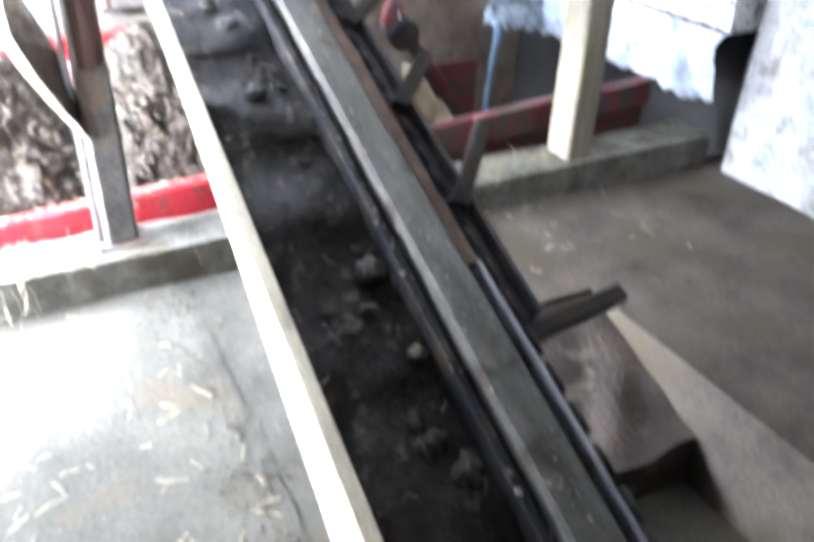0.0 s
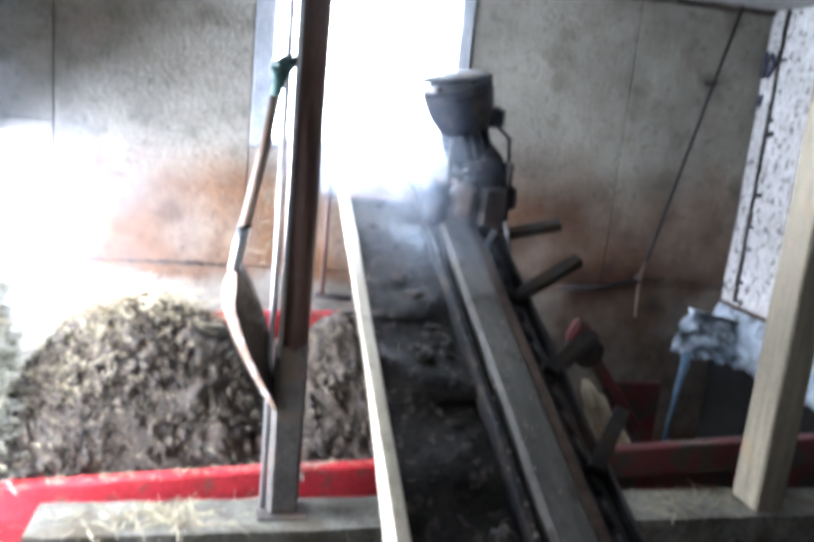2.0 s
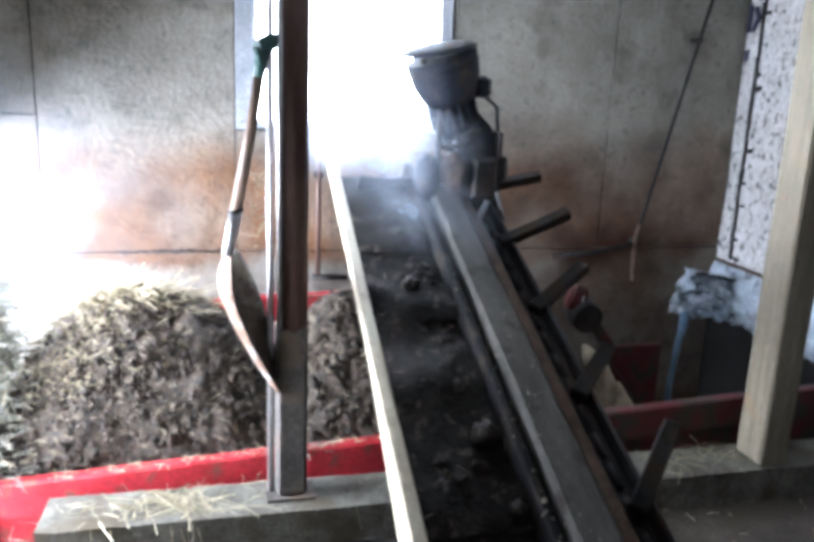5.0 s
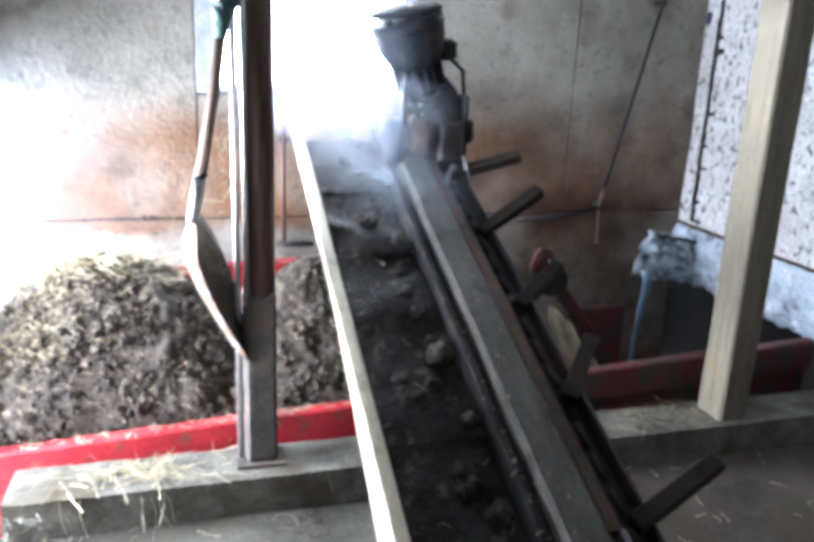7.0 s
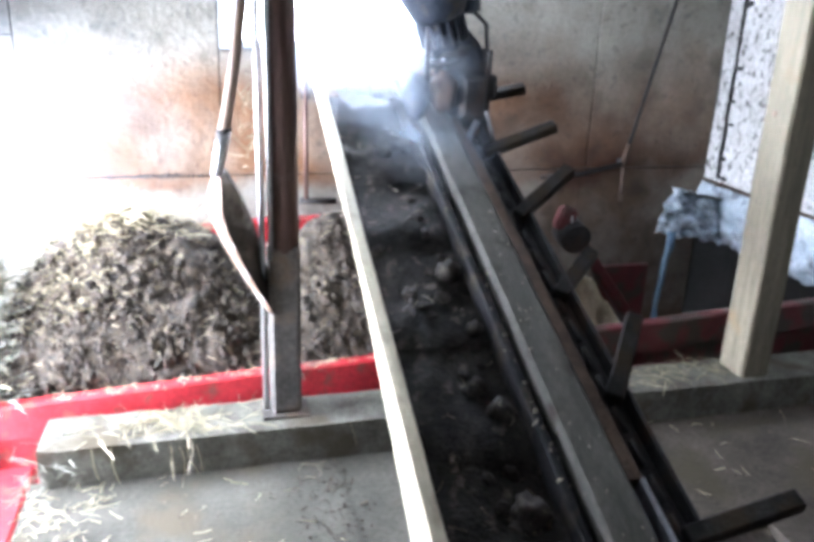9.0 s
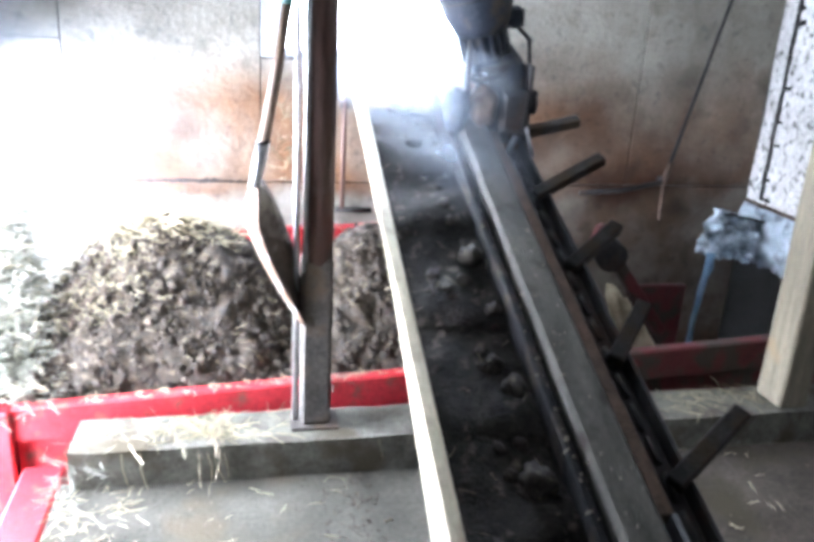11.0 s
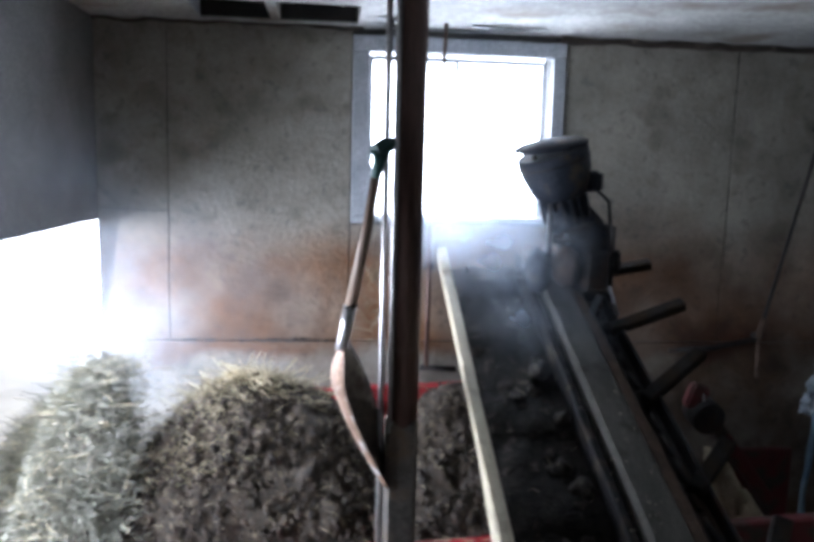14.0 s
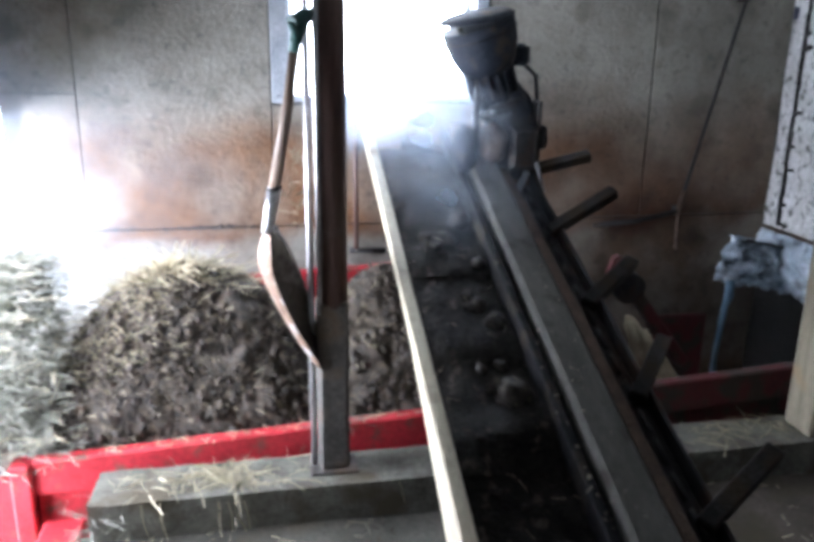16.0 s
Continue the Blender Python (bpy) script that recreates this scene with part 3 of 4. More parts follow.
def drive():
    d = group("conveyor_drive", (0.93, 3.2, 1.10))
    axis = pose(0.035, 0.0, 0.42, 7, -19, 0)
    lid = axis @ pose(0, 0, 0.215, 0, 7, 0)
    def shape(name, material, build, m=None, label=""):
        b = bmesh.new()
        build(b)
        return part(name, b, material, d, label, m)
    hood = shape("motor_cap", MOTOR, lambda b: tube(b, [(0, 0, 0.0), (0, 0, 0.03), (0, 0, 0.09), (0, 0, 0.150), (0, 0, 0.195)], [0.098, 0.120, 0.143, 0.151, 0.153], 28), axis, "blue-grey bell-shaped motor hood")
    shape("rain_lid", MOTOR, lambda b: tube(b, [(0, 0, 0.0), (0, 0, 0.010), (0, 0, 0.022), (0, 0, 0.030)], [0.156, 0.158, 0.130, 0.05], 28), lid, "dark lid held off the hood on spacers")
    for k in range(4):
        a = 0.5 + k * math.pi / 2
        shape("spacer", DARK_STEEL, lambda b: tube(b, [(0.10 * math.cos(a), 0.10 * math.sin(a), 0.193), (0.10 * math.cos(a), 0.10 * math.sin(a), 0.214)], 0.012, 8), axis)
    b = bmesh.new()
    tube(b, [(0, 0, 0.150), (0, 0, 0.158)], [0.1555, 0.1555], 28, False)
    part("hood_rim", b, DARK_STEEL, hood, "worn steel rim")
    shape("motor_body", MOTOR, lambda b: tube(b, [(0, 0, -0.15), (0, 0, -0.08), (0, 0, -0.002)], [0.075, 0.090, 0.094], 20), axis)
    fin = None
    for k in range(16):
        m = axis @ Matrix.Rotation(k * math.pi / 8, 4, "Z")
        if fin is None:
            fin = shape("cooling_fin", MOTOR, lambda b: box(b, 0.08, 0.104, -0.004, 0.004, -0.10, -0.002), m)
        else:
            o = new("cooling_fin", fin.data)
            o.parent, o.matrix_basis = d, m
    terminal = boxes("terminal_box", MOTOR, d, (0.125, 0.185, -0.06, 0.05, 0.44, 0.53), bev=0.016)
    boxes("box_lid", DARK_STEEL, terminal, (0.187, 0.195, -0.05, 0.04, 0.45, 0.52), bev=0.003)
    shape("gearbox", MOTOR, lambda b: lump(b, (0.145, 0.02, 0.20), (0.105, 0.11, 0.17), 3, sub=3, rough=0.22))
    shape("gear_neck", DARK_STEEL, lambda b: tube(b, [(0.13, 0, -0.02), (0.14, 0, 0.16), (0.10, 0, 0.30)], [0.115, 0.10, 0.085], 14))
    shape("worm_housing", RUST_STRIP, lambda b: lump(b, (0.035, -0.10, 0.13), (0.062, 0.06, 0.085), 6, sub=3, rough=0.2), None, "rust-brown rounded gear housing")
    boxes("bracket", DARK_STEEL, d, (-0.035, -0.012, -0.06, -0.02, 0.02, 0.40), bev=0.004)
    boxes("bracket", DARK_STEEL, d, (0.225, 0.245, -0.10, 0.08, -0.06, 0.30), bev=0.004)
    boxes("mounting_plate", RUST_STRIP, d, (-0.10, 0.25, -0.13, 0.13, -0.045, -0.02), bev=0.004)
    shape("flange", DARK_STEEL, lambda b: tube(b, [(0, 0, -0.175), (0, 0, -0.152)], 0.115, 20), axis)
    for k in range(6):
        a = k * math.pi / 3
        shape("flange_bolt", STEEL, lambda b: tube(b, [(0.098 * math.cos(a), 0.098 * math.sin(a), -0.188), (0.098 * math.cos(a), 0.098 * math.sin(a), -0.142)], 0.010, 6), axis)
    shape("sprocket_guard", MOTOR, lambda b: lump(b, (-0.075, -0.08, 0.10), (0.055, 0.07, 0.10), 17, sub=3, rough=0.25))
    boxes("gear_cover", DARK_STEEL, d, (0.10, 0.22, -0.15, -0.10, 0.02, 0.20), bev=0.02)
    boxes("side_block", DARK_STEEL, d, (0.235, 0.275, -0.10, 0.02, 0.10, 0.20), bev=0.012)
    bar("cable", [(0.17, 0.0, 0.46), (0.235, -0.02, 0.40), (0.25, -0.04, 0.20), (0.26, -0.03, -0.05)], 0.009, DARK_STEEL, d, 8)
    bar("tie_rod", [(0.17, -0.16, 0.02), (0.13, -0.17, -0.06), (0.08, -0.18, -0.14)], 0.014, STEEL, d, 8)
    shape("shaft", DARK_STEEL, lambda b: tube(b, [(0.24, -0.03, 0.14), (0.29, -0.03, 0.14)], 0.030, 12))
    shape("tension_bolt", STEEL, lambda b: tube(b, [(0.20, -0.18, 0.06), (0.235, -0.20, -0.06)], 0.008, 8))
    shape("support_leg", DARK_STEEL, lambda b: tube(b, [(0.02, 0.17, -0.03), (0.02, 0.30, -1.72)], 0.03, 8))
    tagged(d, "grimy electric motor and gearbox at the conveyor head", "motor")


def steel_post():
    p = group("steel_post", (0.232, 2.505, 0.14))
    bar("pipe", [(0.004, 0, 0.62), (0.004, 0, 2.14)], 0.052, RUST, p, 20, "brown-rusted steel pipe")
    boxes("sleeve", GREY_SLEEVE, p, (-0.052, 0.055, -0.05, 0.055, 0.014, 0.64), bev=0.012, label="grey cement-crusted lower sleeve")
    boxes("base_plate", GREY_SLEEVE, p, (-0.085, 0.085, -0.065, 0.06, 0.0, 0.013), bev=0.003)
    bar("conduit", [(-0.068, 0.01, 0.012), (-0.068, 0.01, 2.14)], 0.011, SHINY, p, 10, "thin bright conduit")
    bar("conduit", [(-0.042, -0.04, 0.6), (-0.042, -0.04, 2.14)], 0.009, SHINY, p, 8)
    tagged(p, "rust-brown steel pipe post with thin conduit, standing on the kerb", "post")


def timber_post():
    b = bmesh.new()
    box(b, 2.108, 2.235, 2.405, 2.56, 0.14, 2.28)
    bevel(b, 0.006, 2)
    bmesh.ops.subdivide_edges(b, edges=[e for e in b.edges if e.calc_length() > 1], cuts=20)
    rough_up(b, 0.003, 3)
    tp = tagged(part("timber_post", b, WOOD), "pale squared timber post standing on the kerb", "post")
    b = bmesh.new()
    tube(b, [(2.1035, 2.50, 1.22), (2.110, 2.50, 1.22)], 0.011, 10)
    part("knot", b, HANDLE, tp, "dark round knot in the wood")


def shovel():
    s = group("shovel", (0.09, 2.425, 1.1))
    O = Vector((0.09, 2.425, 1.1))
    def L(*pts):
        return [Vector(p) - O for p in pts]
    stick = bar("handle", L((0.128, 2.44, 1.60), (0.10, 2.43, 1.42), (0.052, 2.42, 1.175)), [0.016, 0.017, 0.019], HANDLE, s, 12, "worn wooden handle")
    b = bmesh.new()
    tube(b, L((0.124, 2.44, 1.585), (0.134, 2.44, 1.635), (0.146, 2.445, 1.675)), [0.019, 0.020, 0.026], 12)
    tube(b, L((0.118, 2.41, 1.672), (0.150, 2.445, 1.692), (0.180, 2.475, 1.700)), [0.018, 0.021, 0.018], 12)
    tube(b, L((0.132, 2.43, 1.63), (0.118, 2.41, 1.672)), 0.012, 8)
    tube(b, L((0.140, 2.45, 1.63), (0.180, 2.475, 1.70)), 0.012, 8)
    part("grip", b, GREEN, stick, "dark green plastic grip")
    bar("socket", L((0.052, 2.42, 1.178), (0.040, 2.42, 1.11), (0.022, 2.42, 1.035)), [0.022, 0.020, 0.017], SHINY, s, 12, "bright steel socket")
    bar("ring", L((0.054, 2.42, 1.172), (0.051, 2.42, 1.182)), 0.024, DARK_STEEL, stick, 12)
    # curved blade, seen from its edge
    b = bmesh.new()
    n_ = 18
    grid = []
    for i in range(n_ + 1):
        u = i / n_
        z = 1.045 - 0.50 * u
        left = 0.022 - 0.060 * math.sin(min(1.0, u * 3.0) * math.pi / 2) * (1 - u) ** 1.2 + 0.15 * u ** 1.9
        wide = 0.085 * math.sin(min(1.0, u * 2.2 + 0.1) * math.pi / 2) * (1 - u ** 3) + 0.008
        edge = 0.048 * math.sin(min(1.0, u * 4 + 0.15) * math.pi / 2) * (1 - u * 0.5)
        y = 2.405 + 0.05 * u
        row = [(left, y + 0.03, z + 0.004), (left + edge * 0.5, y + 0.006, z), (left + edge, y - 0.006, z), (left + edge + 0.3 * wide, y + 0.030, z),
               (left + edge + 0.7 * wide, y + 0.065, z), (left + edge + wide, y + 0.085, z)]
        grid.append([bm_v(b, p, O) for p in row])
    for r0, r1 in zip(grid, grid[1:]):
        for j in range(5):
            b.faces.new((r0[j], r0[j + 1], r1[j + 1], r1[j])).material_index = int(j >= 2)
    for f in b.faces:
        f.smooth = True
    for r0, r1 in zip(grid, grid[1:]):
        e = b.edges.get((r0[2], r1[2]))
        if e:
            e.smooth = False
    bl = part("blade", b, BLADE, s, "rusty curved shovel blade, its inner face darkened for shade")
    # inner face takes the dark dirt colour to stand for its shade
    bl.data.materials.append(DIRT)
    so = bl.modifiers.new("thick", "SOLIDIFY")
    so.thickness = 0.004
    tagged(s, "long-handled shovel with rusty blade leaning against the post", "shovel")


def bm_v(b, p, o):
    return b.verts.new(Vector(p) - o)


def board_mesh(x0, x1, y0, y1, top, h, n_=24, wob=0.006):
    """A long board whose top follows top(x)."""
    b = bmesh.new()
    rings = []
    for i in range(n_ + 1):
        x = x0 + (x1 - x0) * i / n_
        t = top(x) + wob * noise.noise(Vector((x * 3, 1, 0)))
        q = wob * noise.noise(Vector((x * 2, 7, 0)))
        rings.append([b.verts.new(v) for v in ((x, y0 + q, t - h), (x, y1 + q, t - h), (x, y1 + q, t - 0.008), (x, y1 - 0.008 + q, t), (x, y0 + 0.008 + q, t), (x, y0 + q, t - 0.008))])
    for r0, r1 in zip(rings, rings[1:]):
        for k in range(6):
            b.faces.new((r0[k], r1[k], r1[(k + 1) % 6], r0[(k + 1) % 6]))
    b.faces.new(rings[0])
    b.faces.new(rings[-1][::-1])
    return b


def front_top(x):
    return 0.222 + 0.054 * (x - 0.2)


def trailer():
    t = group("manure_trailer")
    part("side_rail", board_mesh(-0.83, 1.20, 2.655, 2.715, front_top, 0.13), RED, t, "red-painted steel rail smeared with dirt")
    # east half of the rail and panel: shade put into the red
    part("side_rail", board_mesh(1.204, 2.78, 2.655, 2.715, front_top, 0.13), SHADED_RED, t, "red rail darkened for shade and stained with dirt")
    part("side_panel", board_mesh(1.204, 2.78, 2.690, 2.715, lambda x: front_top(x) - 0.132, 0.42), SHADED_RED, t)
    part("side_panel", board_mesh(-0.83, 1.20, 2.690, 2.715, lambda x: front_top(x) - 0.132, 0.42), RED, t)
    part("back_rail", board_mesh(-0.35, 1.05, 3.60, 3.66, lambda x: 0.55 + 0.05 * x, 0.10), RED, t)
    part("back_panel", board_mesh(-0.35, 1.05, 3.62, 3.65, lambda x: 0.448 + 0.05 * x, 0.72), RED, t)
    boxes("corner_post", RED, t, (-0.90, -0.832, 2.63, 2.72, -0.45, 0.165), bev=0.006)
    boxes("end_rail", RED, t, (-0.80, -0.655, 1.3, 2.625, -0.20, -0.05), bev=0.01, label="low red drawbar beside the floor edge")
    boxes("end_panel", RED, t, (-1.12, -0.832, 2.66, 2.70, -0.42, 0.10), bev=0.004)
    boxes("bed", DARK_STEEL, t, (-1.12, 2.78, 2.72, 3.60, -0.33, -0.28))
    for x, y in ((-0.3, 2.75), (1.9, 2.75), (-0.3, 3.45), (1.9, 3.45)):
        b = bmesh.new()
        tube(b, [(x, y, PIT + 0.18), (x, y + 0.02, PIT + 0.18), (x, y + 0.10, PIT + 0.18), (x, y + 0.12, PIT + 0.18)], [0.15, 0.17, 0.17, 0.15], 20)
        wheel = part("wheel", b, DARK_STEEL, t, "black rubber wheel")
        b = bmesh.new()
        tube(b, [(x, y - 0.004, PIT + 0.18), (x, y + 0.124, PIT + 0.18)], 0.09, 16)
        part("rim", b, RED, wheel, "red wheel rim")
    tagged(t, "red steel manure trailer standing in the low bay", "trailer")


def ramp(d, table):
    for (a, p), (b, q) in zip(table, table[1:]):
        if d <= b:
            return p + (q - p) * max(0, d - a) / (b - a)
    return table[-1][1]


def heap_top(x):
    pts = [(-1.3, 0.30), (-0.90, 0.24), (-0.82, 0.33), (-0.72, 0.48), (-0.61, 0.61), (-0.49, 0.69), (-0.35, 0.74), (-0.20, 0.71), (-0.08, 0.67), (0.02, 0.61), (0.10, 0.53),
           (0.18, 0.42), (0.25, 0.31), (0.30, 0.36), (0.36, 0.60), (0.44, 0.67), (0.55, 0.69), (0.72, 0.75), (0.93, 0.78), (1.06, 0.52), (1.2, 0.10)]
    for (a, p), (b, q) in zip(pts, pts[1:]):
        if x <= b:
            return p + (q - p) * (x - a) / (b - a)
    return 0.05


def heap_point(x, v):
    """A place on the heap: v runs from the front rail to the back."""
    y = 2.73 + 0.86 * v
    lo = front_top(x) - 0.06
    k = min(1.0, v / 0.50)
    k = math.sin(k * math.pi / 2) ** 0.85
    z = lo + (heap_top(x) - lo) * k
    if v > 0.55:
        z -= (v - 0.55) * 0.45
    return Vector((x, y, z))


def blade_strip(bm, p, d, length, w):
    """One bent stalk."""
    d = d.normalized()
    s = d.cross(Vector((0, 0, 1)))
    s = (s if s.length > 0.1 else Vector((1, 0, 0))).normalized() * w
    up = s.cross(d).normalized() * w * 0.8
    bend = Vector((random.uniform(-1, 1), random.uniform(-1, 1), random.uniform(-1, 0.4))) * length * 0.12
    a, m_, e = p, p + d * length * 0.5 - bend * 0.3, p + d * length + bend
    vs = [[bm.verts.new(q + o) for o in (s, -s * 0.6 + up, -s * 0.6 - up)] for q in (a, m_, e)]
    for r0, r1 in zip(vs, vs[1:]):
        for k in range(3):
            bm.faces.new((r0[k], r1[k], r1[(k + 1) % 3], r0[(k + 1) % 3]))


def stalks(name, spots, material, length, w, label, flat=0.5):
    bm = bmesh.new()
    for p in spots:
        a = random.uniform(0, 2 * math.pi)
        d = Vector((math.cos(a), math.sin(a), random.uniform(-0.25, 1) * flat))
        blade_strip(bm, Vector(p), d, length * random.uniform(0.4, 1.3), w * random.uniform(0.6, 1.3))
    return tagged(part(name, bm, material), label, "straw", kind="stuff")


def clod_cloud(name, spots, smin, smax, material, label, category, seed=0):
    """Many small uneven clods as one mesh."""
    rnd = random.Random(seed)
    src = []
    for k in range(6):
        b = bmesh.new()
        lump(b, (0, 0, 0), (1, 0.85, 0.75), k + seed, sub=1, rough=0.6)
        b.verts.index_update()
        src.append(([v.co.copy() for v in b.verts], [[v.index for v in f.verts] for f in b.faces]))
        b.free()
    verts, faces = [], []
    for p in spots:
        vs, fs = rnd.choice(src)
        s = rnd.uniform(smin, smax)
        m = Matrix.Translation(p) @ Euler((rnd.uniform(0, 6), rnd.uniform(0, 6), rnd.uniform(0, 6))).to_matrix().to_4x4() @ Matrix.Diagonal((s * rnd.uniform(0.7, 1.4), s * rnd.uniform(0.6, 1.2), s * rnd.uniform(0.5, 1), 1))
        o = len(verts)
        verts += [m @ v for v in vs]
        faces += [[i + o for i in f] for f in fs]
    me = bpy.data.meshes.new(name)
    me.from_pydata(verts, [], faces)
    me.polygons.foreach_set("use_smooth", [True] * len(me.polygons))
    me.materials.append(material)
    return tagged(new(name, me), label, category, kind="stuff")


def heap():
    b = bmesh.new()
    nx, ny = 200, 84
    g = []
    for i in range(nx + 1):
        x = -1.25 + 2.45 * i / nx
        row = []
        for j in range(ny + 1):
            p = heap_point(x, j / ny)
            k = noise.fractal(p * 7, 0.8, 2.0, 5)
            p += Vector((0, -0.6, 0.8)) * (0.026 * k + 0.022 * noise.noise(p * 15) + 0.030 * noise.noise(p * 3.1))
            row.append(b.verts.new(p))
        g.append(row)
    for r0, r1 in zip(g, g[1:]):
        for j in range(ny):
            b.faces.new((r0[j], r1[j], r1[j + 1], r0[j + 1])).smooth = True
    tagged(part("manure_heap", b, MANURE), "brown heap of strawy manure filling the trailer", "manure heap", kind="stuff")
    rnd = random.Random(4)
    spots = []
    for _ in range(9400):
        x, v = rnd.uniform(-1.2, 1.15), rnd.random() ** 1.1 * 0.85
        spots.append(heap_point(x, v) + Vector((rnd.uniform(-0.01, 0.01), rnd.uniform(-0.03, 0.0), rnd.uniform(-0.01, 0.012))))
    clod_cloud("manure_clods", spots[:7200], 0.004, 0.011, MANURE, "crumbly strawy manure clods on the heap", "manure", 11)
    clod_cloud("manure_lumps", spots[7200:], 0.010, 0.023, MANURE, "larger strawy manure lumps on the heap", "manure", 12)
    random.seed(21)
    sp = [heap_point(rnd.uniform(-1.2, 0.9), rnd.uniform(0.05, 0.8)) + Vector((0, -0.012, 0.006)) for _ in range(2600)]
    stalks("heap_fibres", sp, FIBRE, 0.045, 0.0014, "short brown fibres matted over the heap", 0.6)
    sp = [heap_point(rnd.uniform(-1.2, 0.9), rnd.uniform(0.05, 0.8)) + Vector((0, -0.014, 0.008)) for _ in range(900)]
    sp += [heap_point(rnd.gauss(-0.55, 0.14), rnd.uniform(0.15, 0.7)) + Vector((0, -0.014, 0.008)) for _ in range(1100)]
    stalks("heap_straw", sp, STRAW, 0.05, 0.0012, "short pale straw stalks sticking out of the heap", 0.8)
    sp = [heap_point(rnd.gauss(-0.36, 0.20), rnd.uniform(0.38, 0.7)) + Vector((0, -0.01, 0.008)) for _ in range(330)]
    stalks("heap_crest_straw", sp, DULL_STRAW, 0.10, 0.0017, "loose straw on the crest of the heap", 0.6)
    sp = [heap_point(rnd.gauss(-0.33, 0.05), rnd.uniform(0.42, 0.55)) + Vector((0, -0.01, 0.015)) for _ in range(9)] + [heap_point(rnd.gauss(-0.36, 0.16), rnd.uniform(0.38, 0.6)) + Vector((0, -0.01, 0.01)) for _ in range(250)]
    stalks("crest_wisps", sp, STRAW, 0.13, 0.0022, "long bright straws lying and standing on the crest", 0.7)
    # hay pile nearer the opening
    spots = []
    for _ in range(2600):
        x, v = rnd.uniform(-1.28, -0.74), rnd.random()
        h = ramp(x, ((-1.3, 0.36), (-1.12, 0.54), (-0.98, 0.70), (-0.93, 0.76), (-0.88, 0.70), (-0.83, 0.48), (-0.77, 0.22)))
        spots.append(Vector((x, 2.72 + 0.55 * v * (1 if v < 0.7 else 1) + rnd.uniform(-0.02, 0.02), 0.12 + (h - 0.1) * math.sin(min(1, v / 0.7) * math.pi / 2))))
    clod_cloud("hay_pile", spots, 0.008, 0.020, HAY, "loose grey-green hay piled by the opening", "hay", 5)
    random.seed(31)
    front = [p + Vector((rnd.uniform(-0.03, 0.05), rnd.uniform(-0.05, 0.01), rnd.uniform(-0.01, 0.05))) for p in spots]
    stalks("hay_stalks", front + spots + front[::2], HAY, 0.12, 0.0017, "long loose hay stalks", 0.6)
    stalks("pale_hay", front[::5], STRAW, 0.15, 0.0015, "pale dry stalks lying over the hay", 0.6)


